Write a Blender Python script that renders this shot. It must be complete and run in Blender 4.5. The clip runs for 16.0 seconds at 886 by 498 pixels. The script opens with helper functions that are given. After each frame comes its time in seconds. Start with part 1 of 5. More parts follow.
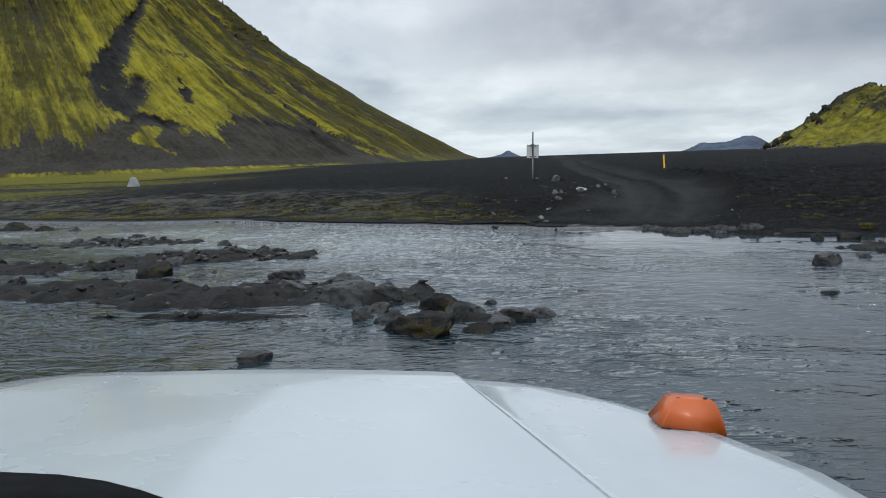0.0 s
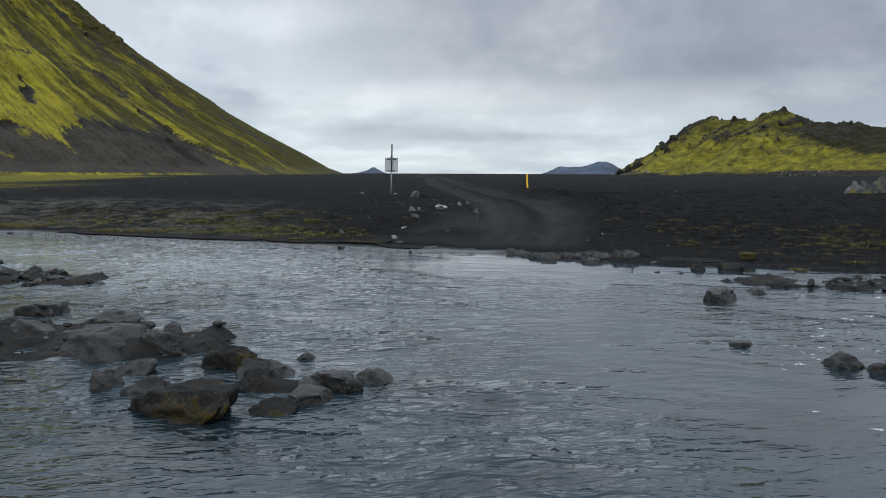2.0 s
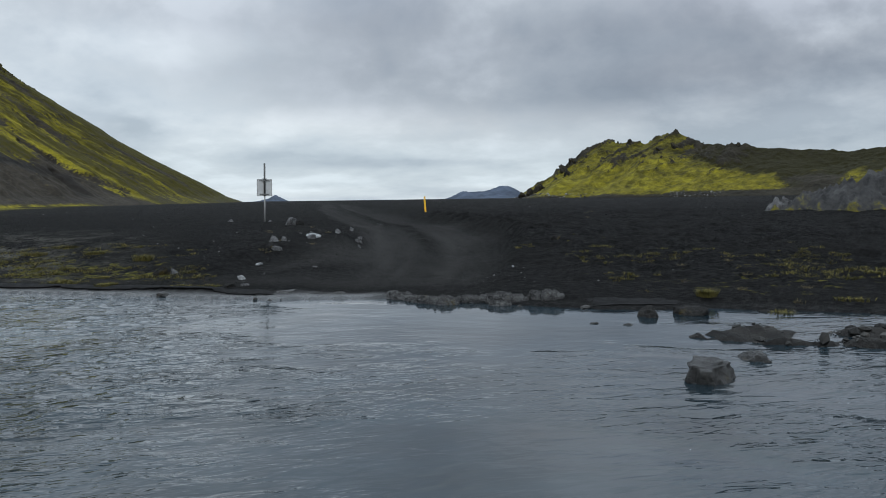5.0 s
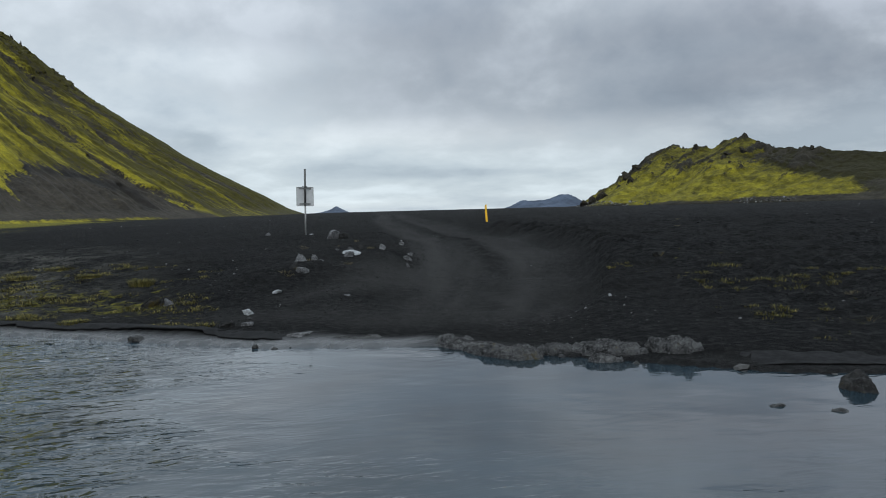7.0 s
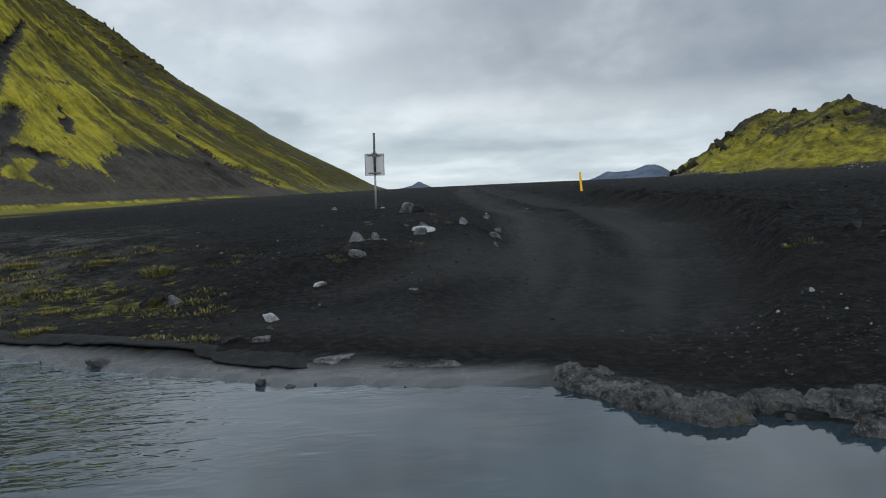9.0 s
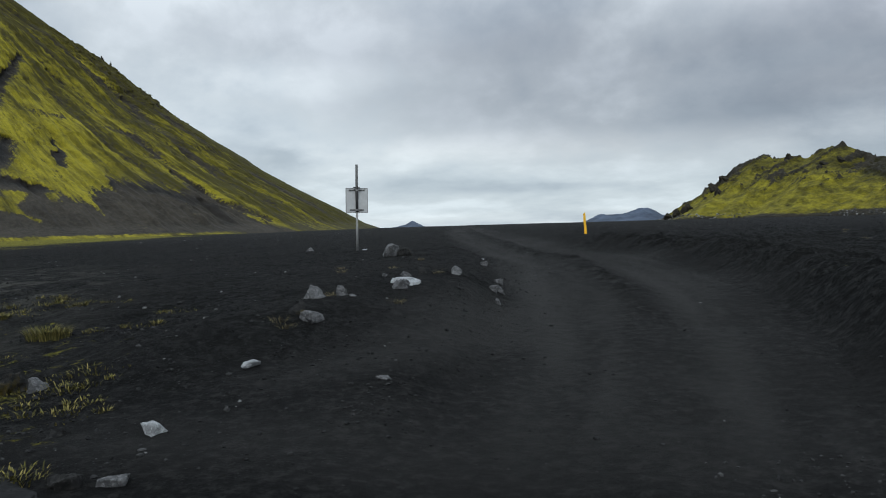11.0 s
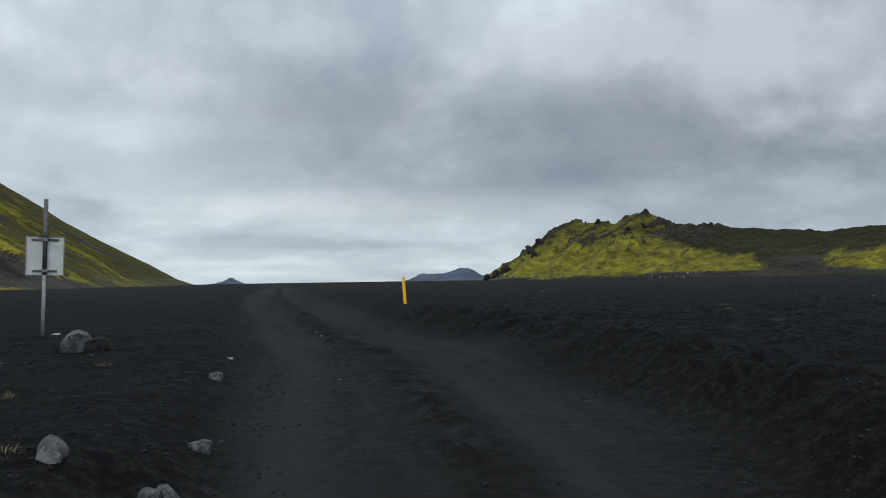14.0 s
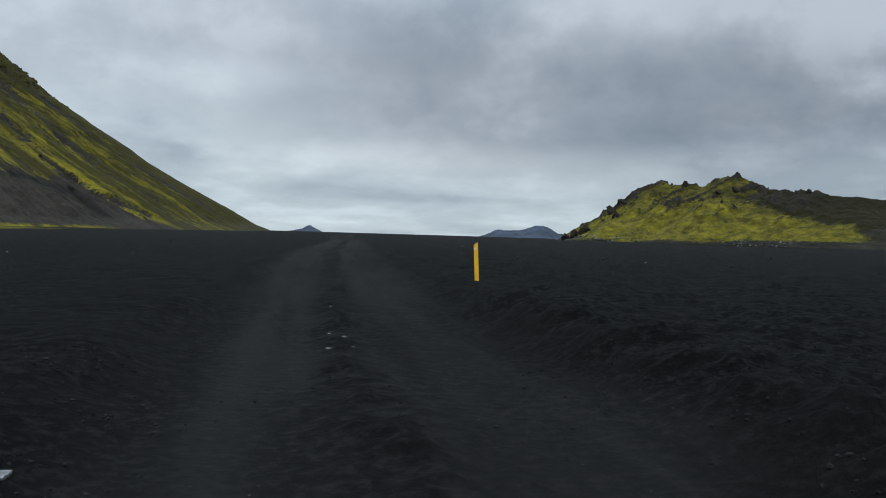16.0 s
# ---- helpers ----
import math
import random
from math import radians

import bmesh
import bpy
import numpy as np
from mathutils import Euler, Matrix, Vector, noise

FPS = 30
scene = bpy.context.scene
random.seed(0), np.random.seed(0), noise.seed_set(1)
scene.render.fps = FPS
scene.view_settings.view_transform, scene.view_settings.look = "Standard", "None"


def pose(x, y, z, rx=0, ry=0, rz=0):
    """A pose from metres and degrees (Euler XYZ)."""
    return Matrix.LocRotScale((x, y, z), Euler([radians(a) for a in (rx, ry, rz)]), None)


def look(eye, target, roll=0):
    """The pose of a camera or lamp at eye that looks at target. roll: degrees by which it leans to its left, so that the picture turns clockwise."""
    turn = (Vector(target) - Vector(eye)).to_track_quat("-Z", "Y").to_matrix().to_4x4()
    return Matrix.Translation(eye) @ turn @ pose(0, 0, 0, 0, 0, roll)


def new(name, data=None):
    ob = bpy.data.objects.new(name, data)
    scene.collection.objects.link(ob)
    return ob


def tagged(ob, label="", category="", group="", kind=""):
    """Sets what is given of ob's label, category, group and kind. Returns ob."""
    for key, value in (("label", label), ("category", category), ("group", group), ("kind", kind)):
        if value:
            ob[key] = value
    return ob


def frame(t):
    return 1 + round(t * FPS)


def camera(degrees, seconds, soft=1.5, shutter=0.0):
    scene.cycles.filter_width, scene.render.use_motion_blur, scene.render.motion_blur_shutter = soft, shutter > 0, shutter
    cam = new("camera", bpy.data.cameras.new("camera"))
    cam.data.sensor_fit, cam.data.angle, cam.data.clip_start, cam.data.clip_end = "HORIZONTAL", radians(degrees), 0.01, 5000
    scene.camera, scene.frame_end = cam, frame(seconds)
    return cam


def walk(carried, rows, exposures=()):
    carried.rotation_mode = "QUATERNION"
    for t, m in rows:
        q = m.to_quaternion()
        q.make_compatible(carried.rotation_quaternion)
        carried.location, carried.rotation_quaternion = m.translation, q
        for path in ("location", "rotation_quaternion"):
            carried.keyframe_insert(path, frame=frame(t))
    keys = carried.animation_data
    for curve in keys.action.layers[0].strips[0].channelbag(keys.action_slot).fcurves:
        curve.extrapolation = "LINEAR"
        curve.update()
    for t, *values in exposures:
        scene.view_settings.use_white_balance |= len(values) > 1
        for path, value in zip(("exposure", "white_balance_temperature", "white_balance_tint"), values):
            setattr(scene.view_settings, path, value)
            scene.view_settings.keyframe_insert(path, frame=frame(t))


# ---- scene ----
# ---- camera and its drive ----
cam = camera(57.8, 16.0, soft=1.0)
PATH = [
    (0, (0.361, -0.775, 2.579), (0.342, 1.213, 2.356), -1.9),
    (0.5, (0.405, 0.261, 2.54), (0.496, 2.24, 2.261), 1.4),
    (1, (0.685, 1.209, 2.427), (0.844, 3.183, 2.147), -1.1),
    (1.5, (0.898, 2.097, 2.378), (1.131, 4.068, 2.133), -0.6),
    (2, (1.15, 3.013, 2.374), (1.469, 4.979, 2.187), 0.2),
    (2.5, (1.423, 3.792, 2.315), (1.817, 5.747, 2.163), -0.3),
    (3, (1.769, 4.773, 2.245), (2.248, 6.708, 2.082), 0.1),
    (3.5, (2.199, 5.776, 2.218), (2.729, 7.701, 2.098), -1.0),
    (3.7, (2.371, 6.194, 2.235), (2.927, 8.112, 2.115), -1.0),
    (5.8, (3.706, 10.965, 2.121), (4.237, 12.888, 1.99), -0.3),
    (6, (3.856, 11.528, 2.118), (4.368, 13.452, 1.934), -0.1),
    (6.5, (4.1, 12.786, 2.104), (4.565, 14.727, 1.979), 0.9),
    (7, (4.428, 14.051, 2.106), (4.833, 16.007, 2.009), -1.5),
    (7.5, (4.757, 15.363, 1.91), (5.125, 17.323, 1.769), -4.8),
    (8, (4.867, 16.91, 1.858), (5.168, 18.872, 1.615), -1.7),
    (8.5, (4.874, 18.059, 1.912), (5.138, 20.028, 1.682), 2.2),
    (9, (5.115, 18.963, 1.884), (5.313, 20.947, 1.73), -2.6),
    (9.2, (5.197, 19.308, 1.866), (5.372, 21.298, 1.754), -4.3),
    (11.3, (5.596, 23.372, 1.916), (5.842, 25.356, 1.863), 0.0),
    (11.5, (5.605, 23.827, 1.955), (5.888, 25.805, 1.883), 2.7),
    (12, (5.934, 25.225, 1.951), (6.283, 27.193, 1.878), 3.6),
    (12.5, (6.501, 26.671, 1.962), (6.897, 28.63, 1.873), -1.3),
    (13, (6.943, 28.176, 2.075), (7.442, 30.113, 2.064), 1.3),
    (13.5, (7.582, 29.548, 2.165), (8.173, 31.455, 2.281), -0.9),
    (14, (8.211, 31.206, 2.196), (8.861, 33.095, 2.275), -0.9),
    (14.5, (8.843, 32.968, 2.342), (9.497, 34.858, 2.329), -0.4),
    (15, (9.517, 34.996, 2.397), (10.155, 36.891, 2.401), 0.1),
    (15.5, (10.107, 36.975, 2.497), (10.681, 38.891, 2.48), 1.5),
    (16, (10.737, 39.692, 2.561), (11.208, 41.636, 2.527), 1.7),
]
walk(cam, [(t, look(eye, target, roll)) for t, eye, target, roll in PATH], [(0, 0.03, 6250, 8), (3.5, -0.02, 6200, 8), (6.5, -0.07, 6150, 6), (9, -0.05, 6200, 6), (12.5, -0.05, 6200, 6), (14, -0.2, 6150, 6), (16, -0.3, 6020, 5)])

# ---- sky and light ----
world = bpy.data.worlds.new("overcast_sky")
scene.world = world
world.use_nodes = True
wn, wl = world.node_tree.nodes, world.node_tree.links
wn.clear()


def wnode(kind, **props):
    n = wn.new(kind)
    for k, v in props.items():
        setattr(n, k, v)
    return n


SUN_EL, SUN_AZ = 48.0, 200.0
w_out = wnode("ShaderNodeOutputWorld")
w_bg = wnode("ShaderNodeBackground")
w_bg.inputs["Strength"].default_value = 1.0
wl.new(w_bg.outputs[0], w_out.inputs[0])
w_sky = wnode("ShaderNodeTexSky", sky_type="NISHITA", sun_disc=False, sun_elevation=radians(SUN_EL), sun_rotation=radians(SUN_AZ))
w_skyk = wnode("ShaderNodeVectorMath", operation="SCALE")
w_skyk.inputs[3].default_value = 0.10
wl.new(w_sky.outputs[0], w_skyk.inputs[0])
w_co = wnode("ShaderNodeTexCoord")
w_sep = wnode("ShaderNodeSeparateXYZ")
wl.new(w_co.outputs["Generated"], w_sep.inputs[0])
w_zc = wnode("ShaderNodeMath", operation="MAXIMUM")
w_zc.inputs[1].default_value = 0.0
wl.new(w_sep.outputs["Z"], w_zc.inputs[0])


def wmath(op, a, b=0.0, c=None):
    n = wnode("ShaderNodeMath", operation=op)
    for s, v in zip(n.inputs, (a, b, c)):
        if isinstance(v, (int, float)):
            s.default_value = v
        elif v is not None:
            wl.new(v, s)
    return n.outputs[0]


def wnoise(co, scale, detail, rough, dist=0.0):
    n = wnode("ShaderNodeTexNoise")
    for key, v in (("Scale", scale), ("Detail", detail), ("Roughness", rough), ("Distortion", dist)):
        n.inputs[key].default_value = v
    wl.new(co, n.inputs["Vector"])
    return n.outputs["Fac"]


def wramp(fac, stops):
    n = wnode("ShaderNodeValToRGB")
    while len(n.color_ramp.elements) < len(stops):
        n.color_ramp.elements.new(0.5)
    for e, (p, c) in zip(n.color_ramp.elements, stops):
        e.position, e.color = p, (*c, 1)
    wl.new(fac, n.inputs["Fac"])
    return n.outputs["Color"]


# cloud deck: billows that flatten and crowd together towards the horizon
w_lz = wmath("MULTIPLY", wmath("LOGARITHM", wmath("ADD", w_zc.outputs[0], 0.055), math.e), 0.36)
w_deck = wnode("ShaderNodeCombineXYZ")
wl.new(w_sep.outputs["X"], w_deck.inputs[0])
wl.new(w_sep.outputs["Y"], w_deck.inputs[1])
wl.new(w_lz, w_deck.inputs[2])
billow = wnoise(w_deck.outputs[0], 3.1, 8.0, 0.50, 0.12)
wisp = wnoise(w_deck.outputs[0], 8.5, 7.0, 0.55, 0.1)
w_sum = wmath("ADD", wmath("MULTIPLY", billow, 0.55), wmath("MULTIPLY", wisp, 0.45))
cloud = wramp(w_sum, [(0.375, (0.70, 0.73, 0.77)), (0.455, (0.87, 0.885, 0.905)), (0.52, (1.0, 1.0, 1.0)), (0.595, (1.22, 1.21, 1.20))])
up = wramp(w_zc.outputs[0], [(0.0, (0.84, 0.88, 0.90)), (0.02, (0.66, 0.715, 0.755)), (0.055, (0.67, 0.72, 0.76)), (0.09, (0.80, 0.835, 0.86)), (0.125, (0.76, 0.80, 0.835)), (0.20, (0.67, 0.705, 0.745)),
                             (0.30, (0.70, 0.73, 0.77)), (0.40, (0.82, 0.87, 0.92)), (0.56, (1.26, 1.37, 1.48)), (1.0, (1.50, 1.64, 1.78))])
w_mul = wnode("ShaderNodeVectorMath", operation="MULTIPLY")
wl.new(up, w_mul.inputs[0])
wl.new(cloud, w_mul.inputs[1])
deck = w_mul.outputs[0]
# single banks and gaps in the deck, with ragged edges: place, half-size, ragged, tone in the middle
for bx, bz, rx, rz, ragged, tone in ((0.42, 0.158, 0.50, 0.095, 1.0, (0.60, 0.60, 0.625)), (0.66, 0.27, 0.30, 0.09, 0.7, (0.80, 0.79, 0.82)), (0.05, 0.235, 0.30, 0.045, 1.2, (0.88, 0.875, 0.89)), (-0.06, 0.187, 0.13, 0.030, 1.6, (1.14, 1.13, 1.12)),
                                     (0.72, 0.170, 0.10, 0.025, 1.6, (1.10, 1.09, 1.08)), (0.62, 0.100, 0.24, 0.085, 0.9, (0.80, 0.80, 0.82)), (0.22, 0.098, 0.22, 0.020, 1.4, (1.10, 1.09, 1.08)), (-0.096, 0.086, 0.030, 0.013, 1.5, (0.88, 0.89, 0.90)), (0.20, 0.045, 0.16, 0.006, 1.5, (0.88, 0.89, 0.91))):
    ex = wmath("MULTIPLY_ADD", wmath("SUBTRACT", wisp, 0.5), ragged, wmath("DIVIDE", wmath("SUBTRACT", w_sep.outputs["X"], bx), rx))
    ez = wmath("MULTIPLY_ADD", wmath("SUBTRACT", billow, 0.5), 1.6 * ragged, wmath("DIVIDE", wmath("SUBTRACT", w_zc.outputs[0], bz), rz))
    er = wmath("SQRT", wmath("ADD", wmath("MULTIPLY", ex, ex), wmath("MULTIPLY", ez, ez)))
    near_k = wnode("ShaderNodeMapRange", interpolation_type="SMOOTHSTEP")
    for key, v in zip(("From Min", "From Max", "To Min", "To Max"), (0.40, 1.25, 1.0, 0.0)):
        near_k.inputs[key].default_value = v
    wl.new(er, near_k.inputs["Value"])
    toned = wnode("ShaderNodeMix", data_type="RGBA", blend_type="MULTIPLY")
    # only the half of the sky that lies ahead
    ahead = wmath("GREATER_THAN", w_sep.outputs["Y"], 0.0)
    wl.new(wmath("MULTIPLY", near_k.outputs[0], ahead), toned.inputs["Factor"])
    wl.new(deck, toned.inputs["A"])
    toned.inputs["B"].default_value = (*tone, 1)
    deck = toned.outputs["Result"]
w_mix = wnode("ShaderNodeMix", data_type="RGBA")
w_mix.inputs["Factor"].default_value = 0.93
wl.new(w_skyk.outputs[0], w_mix.inputs["A"])
wl.new(deck, w_mix.inputs["B"])
wl.new(w_mix.outputs["Result"], w_bg.inputs["Color"])

sun = new("sun", bpy.data.lights.new("sun", "SUN"))
sun.data.energy, sun.data.angle, sun.data.color = 1.2, radians(25), (1.0, 0.96, 0.9)
sun.matrix_world = look((0, 0, 100), Vector((0, 0, 100)) - Vector((math.sin(radians(SUN_AZ)) * math.cos(radians(SUN_EL)), math.cos(radians(SUN_AZ)) * math.cos(radians(SUN_EL)), math.sin(radians(SUN_EL)))))


# ---- numeric noise for the land ----
_tab = np.random.RandomState(7).rand(256, 256)


def vnoise(x, y):
    """Smooth value noise of unit cells, 0 to 1."""
    xi, yi = np.floor(x).astype(int), np.floor(y).astype(int)
    fx, fy = x - xi, y - yi
    fx, fy = fx * fx * fx * (fx * (fx * 6 - 15) + 10), fy * fy * fy * (fy * (fy * 6 - 15) + 10)
    a, b = _tab[xi & 255, yi & 255], _tab[(xi + 1) & 255, yi & 255]
    c, d = _tab[xi & 255, (yi + 1) & 255], _tab[(xi + 1) & 255, (yi + 1) & 255]
    return (a * (1 - fx) + b * fx) * (1 - fy) + (c * (1 - fx) + d * fx) * fy


def fbm(x, y, octaves=4, gain=0.5):
    total, amp, norm = 0.0, 1.0, 0.0
    for k in range(octaves):
        ca, sa = math.cos(0.6 + k), math.sin(0.6 + k)
        total = total + amp * vnoise((x * ca - y * sa) * 2**k + 31.7 * k, (x * sa + y * ca) * 2**k + 11.3 * k)
        norm, amp = norm + amp, amp * gain
    return total / norm


def ridged(x, y, octaves=4):
    total, amp, norm = 0.0, 1.0, 0.0
    for k in range(octaves):
        total = total + amp * (1 - np.abs(2 * vnoise(x * 2**k + 17.1 * k, y * 2**k + 5.3 * k) - 1))
        norm, amp = norm + amp, amp * 0.5
    return total / norm


def smooth(a, b, v):
    u = np.clip((v - a) / (b - a), 0, 1)
    return u * u * (3 - 2 * u)


def grid_mesh(name, P, attrs=None, wrap=False):
    """A mesh from a grid of places (rows, columns, 3); attrs: name -> (rows, columns) values."""
    nr, nc = P.shape[:2]
    idx = np.arange(nr * nc).reshape(nr, nc)
    a, b, c, d = idx[:-1, :-1], idx[:-1, 1:], idx[1:, 1:], idx[1:, :-1]
    if wrap:
        idx2 = np.concatenate([idx, idx[:, :1]], 1)
        a, b, c, d = idx2[:-1, :-1], idx2[:-1, 1:], idx2[1:, 1:], idx2[1:, :-1]
    quads = np.stack([a, b, c, d], -1).reshape(-1, 4)
    me = bpy.data.meshes.new(name)
    me.vertices.add(nr * nc)
    me.vertices.foreach_set("co", P.reshape(-1).astype(np.float32))
    me.loops.add(quads.size)
    me.loops.foreach_set("vertex_index", quads.reshape(-1).astype(np.int32))
    me.polygons.add(len(quads))
    me.polygons.foreach_set("loop_start", np.arange(0, quads.size, 4).astype(np.int32))
    me.polygons.foreach_set("use_smooth", np.ones(len(quads), bool))
    for key, val in (attrs or {}).items():
        at = me.attributes.new(key, "FLOAT", "POINT")
        at.data.foreach_set("value", np.ascontiguousarray(val, np.float32).reshape(-1))
    me.update(calc_edges=True)
    return me


# ---- materials ----
class Mat:
    """Small helper round a node material."""

    def __init__(self, name):
        self.m = bpy.data.materials.new(name)
        self.m.use_nodes = True
        self.n, self.l = self.m.node_tree.nodes, self.m.node_tree.links
        self.b = self.n["Principled BSDF"]
        self.co = self.n.new("ShaderNodeTexCoord").outputs["Object"]

    def node(self, kind, **props):
        n = self.n.new(kind)
        for k, v in props.items():
            setattr(n, k, v)
        return n

    def scaled(self, v):
        n = self.node("ShaderNodeMapping")
        n.inputs["Scale"].default_value = v
        self.l.new(self.co, n.inputs["Vector"])
        return n.outputs[0]

    def noise(self, scale, detail=5.0, rough=0.55, co=None, dist=0.0):
        n = self.node("ShaderNodeTexNoise")
        n.inputs["Scale"].default_value, n.inputs["Detail"].default_value, n.inputs["Roughness"].default_value = scale, detail, rough
        n.inputs["Distortion"].default_value = dist
        self.l.new(co or self.co, n.inputs["Vector"])
        return n.outputs["Fac"]

    def cells(self, scale, feature="F1", co=None):
        n = self.node("ShaderNodeTexVoronoi", feature=feature)
        n.inputs["Scale"].default_value = scale
        self.l.new(co or self.co, n.inputs["Vector"])
        return n.outputs["Distance"], n.outputs["Color"] if feature == "F1" else None

    def ramp(self, fac, stops):
        n = self.node("ShaderNodeValToRGB")
        while len(n.color_ramp.elements) < len(stops):
            n.color_ramp.elements.new(0.5)
        for e, (p, c) in zip(n.color_ramp.elements, stops):
            e.position, e.color = p, (*c, 1) if len(c) == 3 else c
        self.l.new(fac, n.inputs["Fac"])
        return n.outputs["Color"]

    def val(self, fac, lo, hi, a=0.0, b=1.0):
        n = self.node("ShaderNodeMapRange", interpolation_type="SMOOTHSTEP")
        for k, v in zip(("From Min", "From Max", "To Min", "To Max"), (lo, hi, a, b)):
            n.inputs[k].default_value = v
        self.l.new(fac, n.inputs["Value"])
        return n.outputs[0]

    def math(self, op, a, b):
        n = self.node("ShaderNodeMath", operation=op)
        for s, v in zip(n.inputs, (a, b)):
            if isinstance(v, (int, float)):
                s.default_value = v
            else:
                self.l.new(v, s)
        return n.outputs[0]

    def mix(self, fac, a, b, mode="MIX"):
        n = self.node("ShaderNodeMix", data_type="RGBA", blend_type=mode)
        for key, v in (("Factor", fac), ("A", a), ("B", b)):
            s = n.inputs[key]
            if isinstance(v, (int, float)):
                s.default_value = v
            elif isinstance(v, tuple):
                s.default_value = (*v, 1)
            else:
                self.l.new(v, s)
        return n.outputs["Result"]

    def attr(self, name):
        return self.node("ShaderNodeAttribute", attribute_name=name).outputs["Fac"]

    def rnd(self):
        return self.node("ShaderNodeObjectInfo").outputs["Random"]

    def set(self, color=None, rough=None, metal=None, spec=None):
        for key, v in (("Base Color", color), ("Roughness", rough), ("Metallic", metal), ("Specular IOR Level", spec)):
            if v is None:
                continue
            s = self.b.inputs[key]
            if isinstance(v, tuple):
                s.default_value = (*v, 1)
            elif isinstance(v, (int, float)):
                s.default_value = v
            else:
                self.l.new(v, s)
        return self

    def bump(self, height, dist, strength=1.0, normal=None):
        n = self.node("ShaderNodeBump")
        n.inputs["Distance"].default_value, n.inputs["Strength"].default_value = dist, strength
        self.l.new(height, n.inputs["Height"])
        if normal is not None:
            self.l.new(normal, n.inputs["Normal"])
        self.l.new(n.outputs[0], self.b.inputs["Normal"])
        return n.outputs[0]


def mat_ground():
    k = Mat("black_volcanic_sand")
    fine, mid, big = k.noise(45, 5, 0.7), k.noise(6.5, 10, 0.76), k.noise(0.35, 5, 0.55)
    sand = k.ramp(mid, [(0.38, (0.0026, 0.0026, 0.0028)), (0.50, (0.0072, 0.0072, 0.0074)), (0.61, (0.026, 0.0255, 0.0245))])
    sand = k.mix(k.val(big, 0.4, 0.65, 0.0, 0.5), sand, (0.0115, 0.0110, 0.0102))
    road = k.ramp(mid, [(0.3, (0.028, 0.0275, 0.027)), (0.7, (0.046, 0.0445, 0.043))])
    col = k.mix(k.attr("road"), sand, road)
    grit, gcol = k.cells(13.0)
    rare = k.node("ShaderNodeSeparateXYZ")
    k.l.new(gcol, rare.inputs[0])
    speck = k.math("MULTIPLY", k.val(grit, 0.10, 0.20, 1.0, 0.0), k.val(rare.outputs[0], 0.93, 0.99))
    col = k.mix(k.math("MULTIPLY", speck, 0.8), col, (0.085, 0.084, 0.080))
    peb, pcol = k.cells(26.0)
    grey = k.ramp(k.noise(23, 2), [(0.35, (0.016, 0.016, 0.017)), (0.7, (0.07, 0.07, 0.07))])
    gravel = k.math("MULTIPLY", k.val(peb, 0.12, 0.30, 1.0, 0.0), k.val(k.math("ADD", k.noise(1.1, 4), k.attr("gravel")), 0.70, 1.0))
    col = k.mix(gravel, col, grey)
    silt = k.math("MULTIPLY", k.attr("silt"), k.val(k.noise(0.7, 7, 0.7), 0.40, 0.62))
    col = k.mix(silt, col, k.ramp(k.noise(3.0, 6, 0.7), [(0.35, (0.030, 0.029, 0.025)), (0.65, (0.14, 0.136, 0.12))]))
    moss_m = k.val(k.math("ADD", k.math("ADD", k.attr("moss"), k.math("MULTIPLY", k.math("SUBTRACT", k.noise(0.10, 6, 0.65), 0.5), 0.9)), k.math("MULTIPLY", k.math("SUBTRACT", k.noise(2.2, 9, 0.72), 0.5), 2.2)), 0.56, 0.70)
    moss = k.ramp(k.noise(6.0, 6, 0.7), [(0.3, (0.030, 0.030, 0.008)), (0.5, (0.085, 0.078, 0.014)), (0.72, (0.22, 0.20, 0.03))])
    moss = k.mix(k.val(k.math("ADD", k.attr("moss"), k.math("MULTIPLY", k.noise(0.18, 6, 0.65), 0.5)), 1.0, 1.35, 0.0, 0.75), moss, (0.17, 0.155, 0.018))
    col = k.mix(moss_m, col, moss)
    col = k.mix(k.attr("bar"), col, k.ramp(k.noise(2.5, 8, 0.72), [(0.36, (0.009, 0.0085, 0.008)), (0.64, (0.046, 0.042, 0.038))]))
    wet = k.attr("wet")
    col = k.mix(k.math("MULTIPLY", wet, 0.7), col, (0.012, 0.012, 0.013))
    rough = k.math("SUBTRACT", 0.95, k.math("MULTIPLY", wet, 0.68))
    k.set(col, rough, spec=k.math("ADD", 0.06, k.math("MULTIPLY", wet, 0.5)))
    h = k.math("ADD", k.math("MULTIPLY", mid, 0.8), k.math("MULTIPLY", fine, 0.18))
    h = k.math("ADD", h, k.math("MULTIPLY", gravel, 0.25))
    h = k.math("MULTIPLY", h, k.math("SUBTRACT", 1.0, k.math("MULTIPLY", wet, 0.9)))
    k.bump(h, 0.22, 1.0)
    return k.m


